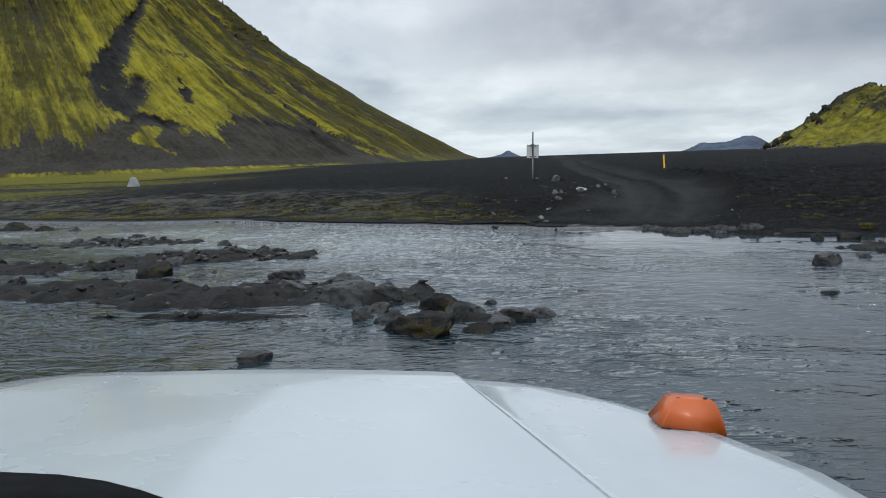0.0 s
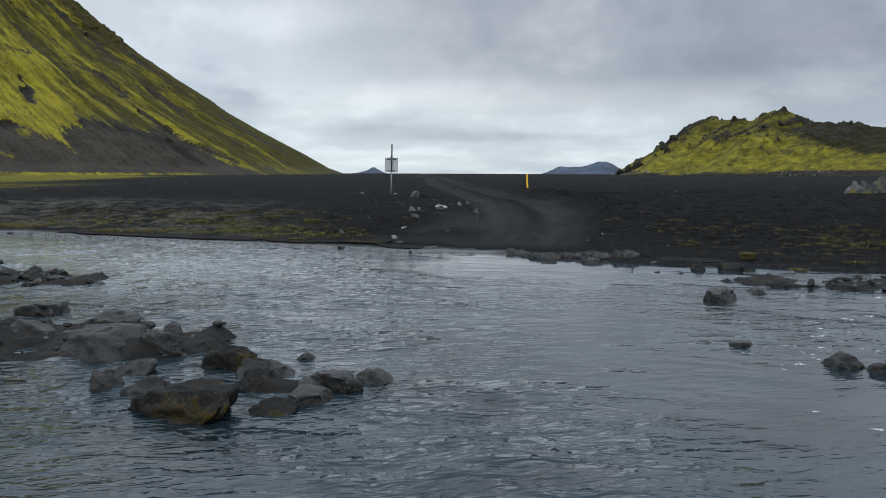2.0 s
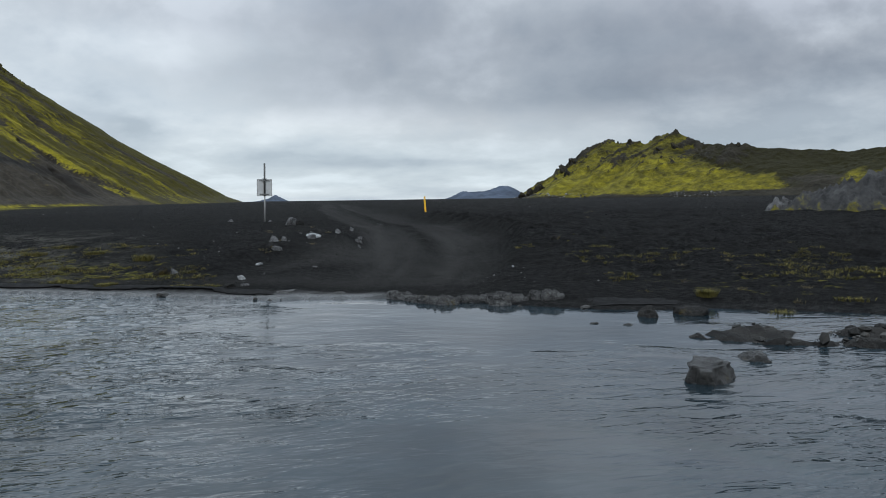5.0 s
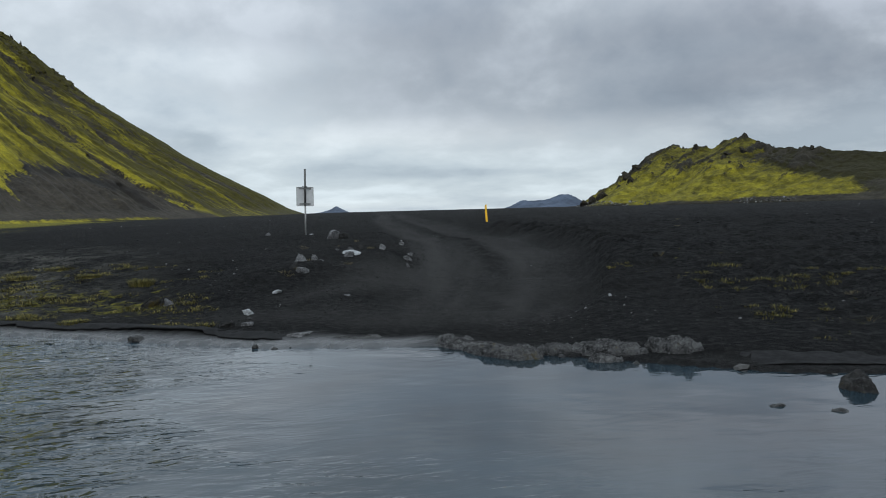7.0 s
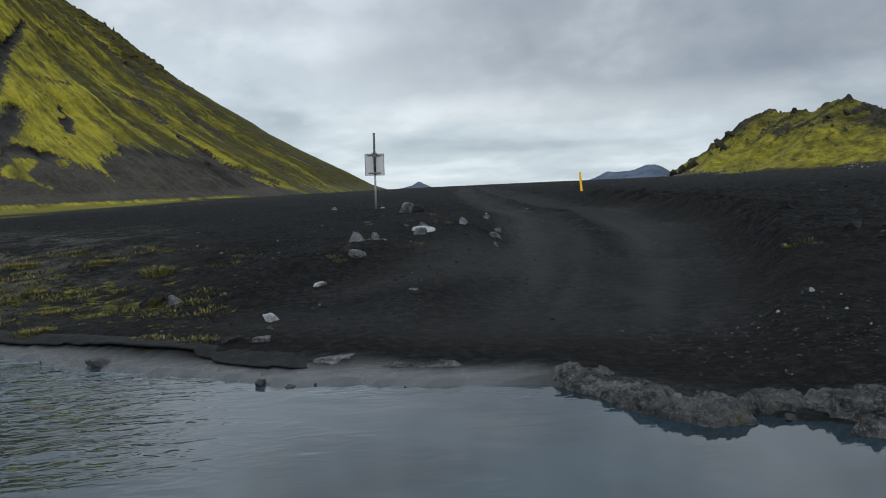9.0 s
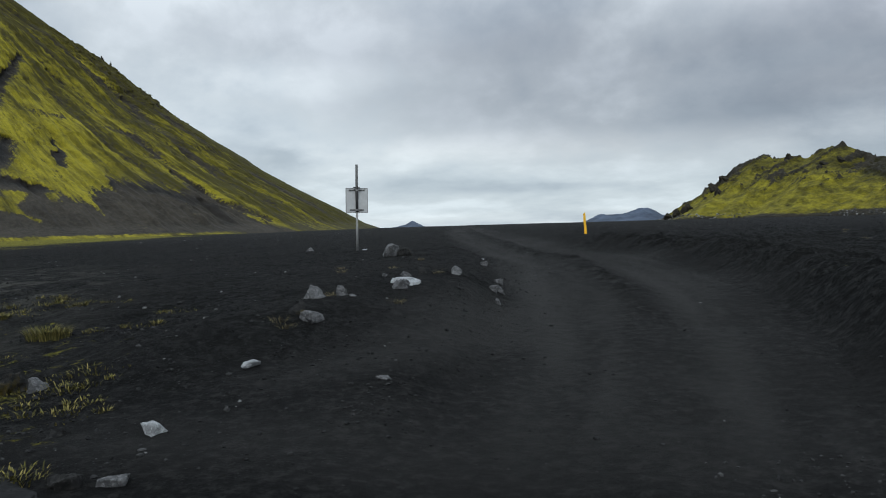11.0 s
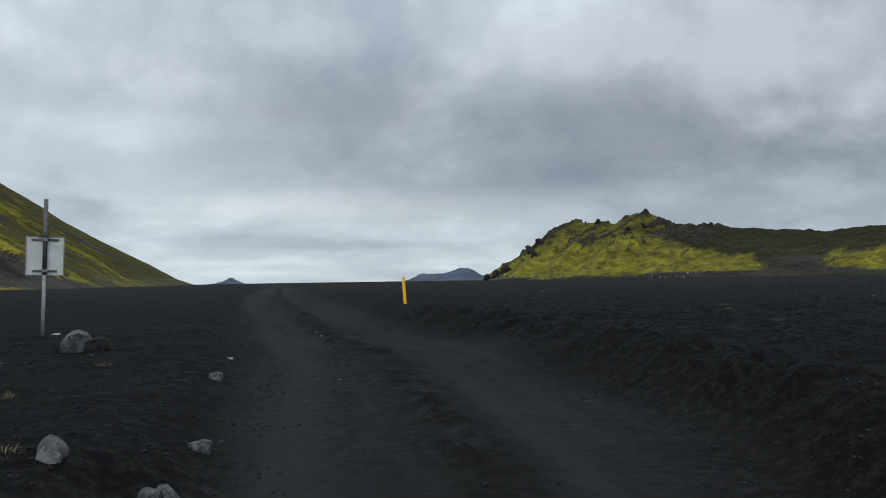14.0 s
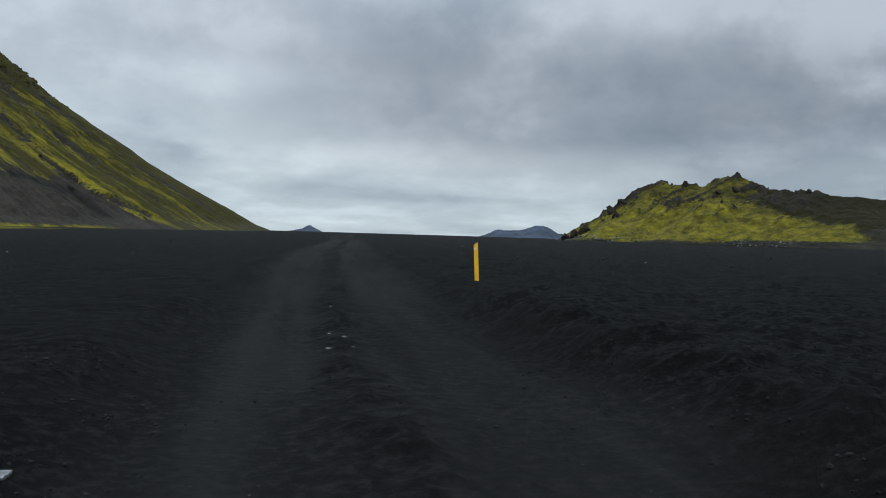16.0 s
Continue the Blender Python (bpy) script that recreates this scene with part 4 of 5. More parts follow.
M_SLAB = mat_rock("rough_grey_lava", (0.007, 0.007, 0.0075), (0.095, 0.095, 0.095), 0.06)


def crust(name, x, y, w, dep, h, turn, seed, mat, label, group, base=0.0):
    """A low, rugged plate of lava with a ragged rim and a lumpy, pitted top."""
    a, r = np.meshgrid(np.linspace(0, 2 * math.pi, 120, endpoint=False), np.linspace(0, 1, 34))
    ca, sa = np.cos(a), np.sin(a)
    rim = 0.70 + 0.55 * (fbm(ca * 1.3 + 9.1 * seed, sa * 1.3 + 3.3 * seed, 4, 0.6))
    px, py = 0.5 * w * r * ca * rim, 0.5 * dep * r * sa * rim
    top = ridged(px * 2.6 + seed, py * 2.6, 4)
    pits = ridged(px * 7.0 + seed, py * 7.0, 3)
    pz = h * (1 - r ** 4) * (0.12 + 1.0 * smooth(0.40, 0.9, top)) + 0.11 * (pits - 0.55) * smooth(1, 0.8, r) + 0.03 * (fbm(px * 16, py * 16 + seed, 3) - 0.5) - 0.05 * smooth(0.9, 1, r)
    me = grid_mesh(name, np.stack([px, py, pz], -1), wrap=True)
    me.polygons.foreach_set("use_smooth", np.zeros(len(me.polygons), bool))
    ob = obj(name, me, mat)
    ob.matrix_basis = pose(x, y, base, 0, 0, turn)
    return tagged(ob, label, "rock", group)


for n, (x, y, w, dep, h, turn) in enumerate([(7.22, 26.0, 1.7, 0.75, 0.20, -62), (7.60, 25.25, 1.5, 0.85, 0.25, -58), (8.25, 25.05, 0.8, 0.6, 0.16, -20), (9.0, 24.6, 1.2, 0.70, 0.26, -28), (9.75, 24.2, 0.9, 0.6, 0.26, -35), (8.75, 24.2, 0.5, 0.3, 0.10, -15), (5.65, 27.05, 0.9, 0.30, 0.06, -8)]):
    crust("lava_slab", x, y, w, 0.9 * dep, 0.46 * h, turn, 300 + n, M_SLAB, "rough grey lava slab at the water's edge", "lava slabs at the waterline", max(0.02, height(x, y) - 0.02))

BANK_STONES = [  # x, y, width, height, material, flat, label
    (1.75, 31.9, 0.55, 0.34, MO, 0, "dark lava lump with moss on the bank"), (2.15, 31.8, 0.30, 0.22, D, 0, "grey angular stone on the bank"),
    (3.85, 29.75, 0.24, 0.17, PA, 0.2, "pale flat stone on black sand"), (3.50, 28.55, 0.32, 0.16, MO, 0, "dark stone on the wet bank"), (3.88, 28.5, 0.24, 0.11, D, 0.2, "grey stone on the wet bank"),
    (4.4, 31.9, 0.30, 0.10, PA, 0.3, "pale flat stone on black sand"), (5.85, 30.9, 0.18, 0.06, D, 0.3, "grey flat stone on black sand"), (4.8, 27.5, 0.5, 0.06, D, 0.5, "flat grey slab of stone at the waterline"),
    (6.66, 46.7, 0.74, 0.52, D, 0.3, "large grey boulder near the sign post"), (7.08, 46.6, 0.42, 0.36, MO, 0.1, "dark boulder beside the large grey one"),
    (6.27, 35.6, 0.34, 0.22, D, 0, "grey pitted stone beside a pale slab"), (5.00, 34.4, 0.37, 0.28, D, 0, "grey pointed stone on black sand"), (5.38, 35.2, 0.32, 0.24, D, 0, "jagged grey stone on black sand"), (5.55, 35.0, 0.16, 0.07, D, 0, "small grey stone on black sand"),
    (4.83, 33.6, 0.27, 0.23, MO, 0, "dark lava stone on black sand"), (4.98, 33.4, 0.40, 0.17, D, 0.1, "grey stone on black sand"), (6.11, 37.15, 0.17, 0.09, D, 0, "small grey stone on black sand"), (6.49, 37.2, 0.20, 0.13, D, 0, "small grey stone on black sand"),
    (6.86, 37.6, 0.25, 0.19, MO, 0, "dark pitted lava stone on black sand"), (7.45, 37.4, 0.28, 0.21, D, 0, "grey rounded stone on black sand"), (4.07, 51.2, 0.31, 0.20, D, 0, "grey stone out on the sand plain"),
    (13.25, 31.5, 0.30, 0.11, MO, 0.2, "grey flat stone on the black slope"), (10.6, 28.3, 0.10, 0.08, PA, 0, "small pale stone on the black slope"), (9.2, 45.4, 0.22, 0.04, PA, 0.4, "thin pale stone beside the track"), (5.0, 34.9, 0.3, 0.1, D, 0, "small grey stone on black sand"),
    (3.0, 29.9, 0.22, 0.10, MO, 0, "dark stone on the wet bank"), (7.0, 46.0, 0.16, 0.06, D, 0, "small grey stone beside the boulders"), (5.95, 50.2, 0.2, 0.07, PA, 0, "small pale stone at the foot of the sign post")]
for n, (x, y, w, h, mat, flat, label) in enumerate(BANK_STONES):
    rock("stone" if w < 0.6 else "boulder", x, y, 1.08 * w, 0.76 * h, mat, label, 500 + n, flat=flat, turn=53 * n, category="stone" if w < 0.6 else "boulder", rugged=1.7 if w < 0.6 else 1.0, cuts=8, keep=(0.50, 0.90))


def slab(name, x, y, w, dep, h, mat, label, turn, seed, group="", tilt=0.0):
    """A thin broken plate of stone."""
    bm = rock_bmesh(seed, (w, dep, h), 0.3, 3, 1.5, 8, (0.55, 0.95))
    ob = part(name, bm, mat)
    ob.matrix_basis = pose(x, y, height(x, y) - 0.01, tilt, 0, turn)
    return tagged(ob, label, "stone", group)


slab("pale_slab", 6.40, 35.95, 0.54, 0.36, 0.08, M_ROCK_PALE, "pale whitish slab of stone on black sand", 12, 1, tilt=16)
for n, (x, y, w, turn) in enumerate([(8.07, 37.1, 0.34, -60), (8.22, 37.3, 0.22, -45), (8.48, 38.8, 0.26, 20), (8.82, 42.8, 0.22, -25), (8.0, 36.2, 0.13, 10)]):
    slab("stone_splinter", x, y, w, 0.15, 0.11, D, "long grey splinter of stone beside the track", turn, 20 + n, "stone splinters beside the track")
for n, (x, y, w) in enumerate([(12.55, 57.4, 0.18), (12.75, 56.7, 0.14), (12.3, 54.1, 0.22), (12.25, 52.4, 0.16), (11.95, 51.6, 0.18), (12.25, 51.5, 0.16), (12.1, 53.3, 0.1), (10.75, 43.6, 0.1)]):
    slab("pale_flake", x, y, w, 0.09, 0.014, PA, "pale flake of stone on the ridge of the track", 30 * n, 40 + n, "pale flakes on the track")

rock("pale_boulder", -37.5, 95.5, 1.7, 1.2, M_ROCK_PALE, "big grey boulder on the mossy flat", 709, depth=1.5, rugged=1.0, category="boulder", flat=0.15, cuts=8, keep=(0.55, 0.92))


# rocky outcrop far out on the plain
bm = bmesh.new()
OUT = np.random.RandomState(5)
ux, vy = np.meshgrid(np.linspace(-1, 1, 170), np.linspace(-1, 1, 110))
ox, oy = 10.5 * ux, 4.6 * vy
env = np.clip(1 - (np.abs(ux) ** 2.2 + np.abs(vy) ** 2.2), 0, 1)
oz = 5.6 * env ** 0.75 * (0.22 + 0.78 * smooth(-1.0, 0.8, ux)) + smooth(0.0, 0.2, env) * (1.7 * (ridged(ox * 0.42, oy * 0.42, 4) - 0.62) + 1.1 * (ridged(ox * 1.3, oy * 1.3, 3) - 0.62) + 0.5 * (ridged(ox * 3.1, oy * 3.1, 3) - 0.6)) - 0.4
bm.free()
oc, os_ = math.cos(radians(-27)), math.sin(radians(-27))
om = 0.02 + 0.30 * smooth(0.24, 0.1, env) + 0.9 * (fbm(ox * 0.3, oy * 0.3, 3) - 0.5)
M_OUTCROP = mat_mountain("grey_crag_with_moss", MOSS, [(0.012, 0.012, 0.013), (0.068, 0.068, 0.069)], 4.0)
outcrop = obj("rock_outcrop", grid_mesh("rock_outcrop", np.stack([41.6 + ox * oc - oy * os_, 42.3 + ox * os_ + oy * oc, 1.25 + oz], -1), dict(moss=om, streak=0.5 + 0 * om)), M_OUTCROP)
tagged(outcrop, "grey rocky outcrop with moss round its foot", "rock outcrop")


for n, (x, y, w, h) in enumerate([(33.2, 46.6, 1.5, 0.85), (35.2, 44.6, 0.8, 0.4), (34.3, 47.2, 1.0, 0.8), (36.0, 46.6, 1.6, 1.3)]):
    rock("outcrop_rock", x, y, w, h, D, "rugged grey rock broken off the outcrop", 760 + n, group="rocks at the foot of the outcrop", turn=61 * n, rugged=1.6, cuts=9)


# crags that stand out of the moss on the hill and along the mountain's ridge
M_CRAG = mat_rock("dark_crag", (0.011, 0.0105, 0.0095), (0.036, 0.033, 0.028), 0.5)
HILL_CRAGS = [(160, 404, 4, 4), (162, 398, 6, 4), (165, 393, 8, 5), (186, 425, 12.8, 4), (183, 402, 18, 5), (189, 402, 21, 6), (179, 389, 15, 4), (199.5, 410, 23.5, 5), (196, 383, 19, 4), (208.5, 403, 31, 7), (212, 396, 28, 4),
              (216, 390, 29.5, 8), (208, 383, 23, 4), (216, 361, 25, 4), (210, 350, 20, 4), (226, 352, 24, 4), (241.5, 334.6, 26.2, 2.2), (205, 402, 28, 5), (203, 389, 23, 3), (215, 382, 25, 4), (177, 436, 3.6, 5), (181, 432, 6, 4), (194, 417, 17.6, 4), (231, 361, 30, 4), (234, 354, 27, 4), (219, 372, 28, 3), (222, 358, 27, 3.5)]
for n, (x, y, z, w) in enumerate(HILL_CRAGS):
    bm = rock_bmesh(900 + n, (1.3 * w, 1.1 * w, 0.62 * w), 0.0, 4, 1.8)
    bm.transform(pose(x, y, z - 0.25 * w, 0, 0, 40 * n))
    part("crag", bm, M_CRAG, hill, "", True)
crag_rng = random.Random(17)
for n in range(24):
    z = 112 + 3.2 * n + crag_rng.uniform(-1.2, 1.2)
    w = crag_rng.uniform(3.0, 6.5)
    tall = crag_rng.choice((0.5, 0.6, 0.8, 1.0))
    if n in (16, 17):
        w, tall = 4.0, 2.4
    bm = rock_bmesh(950 + n, (w, 0.9 * w, tall * w), 0.0, 3, 1.9)
    cx_ = float(np.interp(z, [110, 128, 141, 153, 164, 172, 178, 190], [-160, -180, -194, -209, -224, -233, -249, -266]))
    bm.transform(pose(cx_ + crag_rng.uniform(-2, 0.5), 832 + crag_rng.uniform(-5, 3), z - 0.30 * w, 0, 0, 70 * n))
    part("crag", bm, M_CRAG, mountain, "", True)


# sign post
def tube(bm, r, z0, z1, x=0.0, y=0.0, seg=14):
    geo = bmesh.ops.create_cone(bm, cap_ends=True, segments=seg, radius1=r, radius2=r, depth=z1 - z0)
    bmesh.ops.translate(bm, verts=geo["verts"], vec=(x, y, (z0 + z1) / 2))


def box(bm, lo, hi, bevel=0.0):
    geo = bmesh.ops.create_cube(bm, size=1.0)
    for v in geo["verts"]:
        v.co = [lo[q] + (v.co[q] + 0.5) * (hi[q] - lo[q]) for q in range(3)]
    if bevel:
        es = list({e for v in geo["verts"] for e in v.link_edges})
        bmesh.ops.bevel(bm, geom=es, offset=bevel, segments=2, affect="EDGES")


post = thing("road_sign", "grey metal road sign on a tall steel post, seen from behind", "sign")
post.matrix_basis = pose(5.70, 50.2, height(5.70, 50.2), 0, 1.2, 4)
bm = bmesh.new(); tube(bm, 0.038, -0.3, 1.35)
part("lower_post", bm, M_GALV, post, "galvanised lower post", True)
bm = bmesh.new(); tube(bm, 0.045, 1.3, 2.92)
part("upper_post", bm, M_POST_DARK, post, "dark weathered upper post", True)
bm = bmesh.new(); box(bm, (-0.36, 0.062, 1.30), (0.36, 0.068, 2.11), 0.002)
board = part("board", bm, M_BOARD, post, "bare aluminium sign board, back side")
bm = bmesh.new()
for lo, hi in (((-0.375, 0.048, 1.285), (-0.355, 0.075, 2.125)), ((0.355, 0.048, 1.285), (0.375, 0.075, 2.125)), ((-0.355, 0.048, 1.285), (0.355, 0.075, 1.302)), ((-0.355, 0.048, 2.108), (0.355, 0.075, 2.125))):
    box(bm, lo, hi)
part("rim", bm, M_GALV, board)
for z, half in ((2.05, 0.27), (1.38, 0.24)):
    bm = bmesh.new(); box(bm, (-half, 0.040, z - 0.02), (half, 0.058, z + 0.02), 0.003)
    part("cross_bar", bm, M_POST_DARK, post, "dark steel cross bar")
bm = bmesh.new(); box(bm, (-0.12, -0.055, 2.135), (0.10, 0.055, 2.16), 0.003)
part("clamp", bm, M_POST_DARK, post)
for z in (2.05, 1.38):
    bm = bmesh.new(); box(bm, (-0.055, -0.055, z - 0.03), (0.055, 0.04, z + 0.03), 0.006)
    part("bracket", bm, M_GALV, post)

# yellow marker stake with a slanted top
stake = thing("marker_stake", "yellow plastic road marker stake with a slanted top", "road marker")
stake.matrix_basis = pose(17.06, 61.6, height(17.06, 61.6) - 0.02, 0, -3.4, -14)
bm = bmesh.new()
sec = [(-0.062, -0.03), (0.062, -0.03), (0.045, 0.035), (-0.045, 0.035)]
lo = [bm.verts.new((x, y, -0.2)) for x, y in sec]
hi = [bm.verts.new((x, y, 1.02 + 0.75 * (x + 0.06))) for x, y in sec]
bm.faces.new(lo[::-1]); bm.faces.new(hi)
for q in range(4):
    bm.faces.new((lo[q], lo[(q + 1) % 4], hi[(q + 1) % 4], hi[q]))
bmesh.ops.bevel(bm, geom=list(bm.edges), offset=0.006, segments=2, affect="EDGES")
part("stake_body", bm, M_YELLOW, stake)
bm = bmesh.new(); box(bm, (-0.045, -0.035, 0.90), (0.0, -0.029, 0.95), 0.001)
part("reflector", bm, M_REFLECT, stake, "small white reflector")


# ---- the vehicle at the start: bonnet, wings and the front wheels ----
CAR = look((0.361, -0.775, 2.579), (0.342, 1.212, 2.356), -1.9) @ pose(0, 0, 0, -90)
car_base = Vector((0.06, 0.6, height(0.06, 0.6)))
car = thing("off_road_vehicle", "white off-road vehicle front with a creased bonnet", "car")
car.matrix_basis = Matrix.Translation(car_base)
TO_CAR = Matrix.Translation(-car_base) @ CAR


def car_part(name, bm, mat, parent, label="", shade=True):
    """A part given in the driver's frame: x right, y ahead, z up from the eye."""
    bm.transform(TO_CAR)
    return part(name, bm, mat, parent, label, shade)


def surf(rows, thick=0.012):
    """A sheet through rows of places, with a thickness."""
    bm = bmesh.new()
    vs = [[bm.verts.new(p) for p in r] for r in rows]
    for a, b in zip(vs[:-1], vs[1:]):
        for q in range(len(a) - 1):
            bm.faces.new((a[q], a[q + 1], b[q + 1], b[q]))
    bmesh.ops.recalc_face_normals(bm, faces=bm.faces)
    bmesh.ops.solidify(bm, geom=list(bm.faces), thickness=thick)
    return bm


YS = [0.42, 0.7, 0.95, 1.2, 1.45, 1.65, 1.8, 1.88, 1.91, 1.92]
def bonnet_z(y):
    return float(np.interp(y, [0.4, 1.05, 1.8, 1.88, 1.91, 1.92], [-0.322, -0.318, -0.287, -0.288, -0.300, -0.34]))
def crease(y):
    return float(np.interp(y, [0.4, 1.05, 1.92], [0.33, 0.212, 0.012]))
def wing_edge(y):
    return float(np.interp(y, [0.4, 1.1, 1.21, 1.45, 1.65, 1.80, 1.92], [0.64, 0.60, 0.585, 0.508, 0.403, 0.29, 0.18]))
MID = -0.33
rows = []
for y in YS:
    c = crease(y)
    half = c - MID
    flank = wing_edge(y) - c
    rows.append([(2 * MID - c - flank * u, y, bonnet_z(y) - 0.004 * u * u) for u in (0.9, 0.6, 0.3, 0.1)] + [(MID + half * u, y, bonnet_z(y) + 0.006 * (1 - u * u)) for u in (-1, -0.985, -0.8, -0.5, -0.2, 0, 0.2, 0.5, 0.8, 0.985, 1)])
car_part("bonnet", surf(rows), M_WHITE, car, "white raised bonnet panel")
for side in (1, -1):
    rows = []
    for y in YS:
        c, e = crease(y), wing_edge(y)
        row = []
        for u in (0, 0.06, 0.3, 0.6, 0.85, 0.95, 1.0) if side > 0 else (0.9, 0.95, 1.0):
            x = c + (e - c) * u
            drop = 0.001 + 0.004 * u * u + (0.03 if u == 1.0 else 0.0) if side < 0 else 0.002 + 0.007 * min(1, u / 0.06) + 0.012 * u * u + 0.010 * min(1, u / 0.3) * float(np.interp(y, [1.2, 1.5, 1.8], [0.2, 1, 1])) + (0.03 if u == 1.0 else 0.0) + 0.01 * max(0, u - 0.85)
            row.append((x if side > 0 else 2 * MID - x, y, bonnet_z(y) - drop))
        x, y2, z = row[-1]
        row += [(x + side * 0.012, y, z - 0.10), (x + side * 0.02, y, z - 0.45)]
        rows.append(row)
    car_part("wing", surf(rows), M_WHITE, car, "white front wing")
bm = bmesh.new(); box(bm, (-0.80, 1.84, -0.95), (0.14, 1.90, -0.345), 0.02)
front = car_part("front_panel", bm, M_BLACK, car, "black grille panel", False)
for q in range(6):
    bm = bmesh.new(); box(bm, (-0.62, 1.895, -0.44 - 0.06 * q), (-0.04, 1.915, -0.415 - 0.06 * q), 0.004)
    car_part("grille_bar", bm, M_BLACK, front, "", False)
bm = bmesh.new(); box(bm, (-1.10, 1.80, -1.15), (0.44, 2.02, -0.95), 0.04)
car_part("bumper", bm, M_BLACK, car, "black front bumper", False)
bm = bmesh.new(); box(bm, (-0.92, 0.45, -1.25), (0.26, 1.85, -0.50), 0.05)
car_part("engine_bay", bm, M_BLACK, car, "dark engine bay underside", False)
# orange indicator on the wing
bm = bmesh.new()
def prism(bm, front, y0, y1, inset):
    """A prism of an outline in x and z, from y0 to y1; the upper points are drawn in by inset."""
    zs = [z for _, z in front]
    rings = []
    for y, sgn in ((y0, 1), (y1, -1)):
        rings.append([bm.verts.new((x, y + sgn * inset * (z - min(zs)) / (max(zs) - min(zs)), z)) for x, z in front])
    n = len(front)
    bm.faces.new(rings[0]); bm.faces.new(rings[1][::-1])
    for q in range(n):
        bm.faces.new((rings[0][(q + 1) % n], rings[0][q], rings[1][q], rings[1][(q + 1) % n]))
    bmesh.ops.recalc_face_normals(bm, faces=bm.faces)
prism(bm, [(0.390, -0.320), (0.513, -0.342), (0.507, -0.307), (0.496, -0.277), (0.424, -0.273)], 1.44, 1.55, 0.02)
bmesh.ops.bevel(bm, geom=list(bm.edges), offset=0.004, segments=2, affect="EDGES")
lamp = car_part("indicator", bm, M_ORANGE, car, "orange indicator lamp on the wing")
bm = bmesh.new()
prism(bm, [(0.393, -0.346), (0.520, -0.378), (0.518, -0.343), (0.393, -0.325)], 1.435, 1.555, 0.0)
bmesh.ops.bevel(bm, geom=list(bm.edges), offset=0.004, segments=2, affect="EDGES")
car_part("lamp_base", bm, M_BLACK, lamp, "grey-black rubber base", False)
for sx in (0.432, 0.482):
    bm = bmesh.new(); tube(bm, 0.004, -0.276, -0.2725, sx, 1.475, 8)
    car_part("screw", bm, M_BLACK, lamp, "", False)
# dashboard edge inside
rows = []
EDGE = [(-0.62, -0.121), (-0.40, -0.1215), (-0.30, -0.1225), (-0.249, -0.125), (-0.215, -0.1265), (-0.19, -0.130), (-0.17, -0.135), (-0.15, -0.142), (-0.12, -0.158), (-0.09, -0.19)]
for y, dz in ((0.30, -0.004), (0.38, -0.001), (0.43, 0.0), (0.45, 0.0), (0.46, -0.006), (0.465, -0.05)):
    rows.append([(x * (0.9 + 0.22 * y), y, z * (0.72 + 0.62 * y) + dz) for x, z in EDGE])
car_part("dashboard", surf(rows, 0.02), M_DASH, car, "black dashboard edge")
for side in (1, -1):
    bm = bmesh.new()
    bmesh.ops.create_cone(bm, cap_ends=True, segments=36, radius1=0.45, radius2=0.45, depth=0.28)
    bmesh.ops.bevel(bm, geom=[e for e in bm.edges if abs(e.verts[0].co.z - e.verts[1].co.z) < 1e-4], offset=0.05, segments=3, affect="EDGES")
    bm.transform(pose(0, 0, 0, 0, 90, 0))
    wheel = part("wheel", bm, M_RUBBER, car, "black off-road tyre", True)
    wheel.location = (side * 0.72 - 0.03, 0.0, height(0.06 + side * 0.72, 0.6) - car_base.z + 0.44)
    bm = bmesh.new()
    bmesh.ops.create_cone(bm, cap_ends=True, segments=28, radius1=0.22, radius2=0.20, depth=0.30)
    bm.transform(pose(0, 0, 0, 0, 90, 0))
    part("rim", bm, M_GALV, wheel, "steel rim")


# ---- grass ----
def tuft_mesh(seed, blades, spread, tall, lean, width=0.005):
    rng = random.Random(seed)
    vs, fs = [], []
    for _ in range(blades):
        a, r = rng.uniform(0, 2 * math.pi), spread * math.sqrt(rng.random())
        bx, by = r * math.cos(a), r * math.sin(a)
        da = a + rng.uniform(-0.9, 0.9)
        L, le = tall * rng.uniform(0.5, 1.1), lean * rng.uniform(0.4, 1.2)
        wx, wy = -math.sin(da) * width, math.cos(da) * width
        k = len(vs)
        for u, w in ((0, 1), (0.4, 0.9), (0.75, 0.6)):
            px, py, pz = bx + math.cos(da) * le * L * u * u, by + math.sin(da) * le * L * u * u, L * u * (1 - 0.35 * le * u)
            vs += [(px - wx * w, py - wy * w, pz), (px + wx * w, py + wy * w, pz)]
        vs.append((bx + math.cos(da) * le * L, by + math.sin(da) * le * L, L * (1 - 0.35 * le)))
        fs += [(k, k + 1, k + 3, k + 2), (k + 2, k + 3, k + 5, k + 4), (k + 4, k + 5, k + 6)]
    return vs, fs


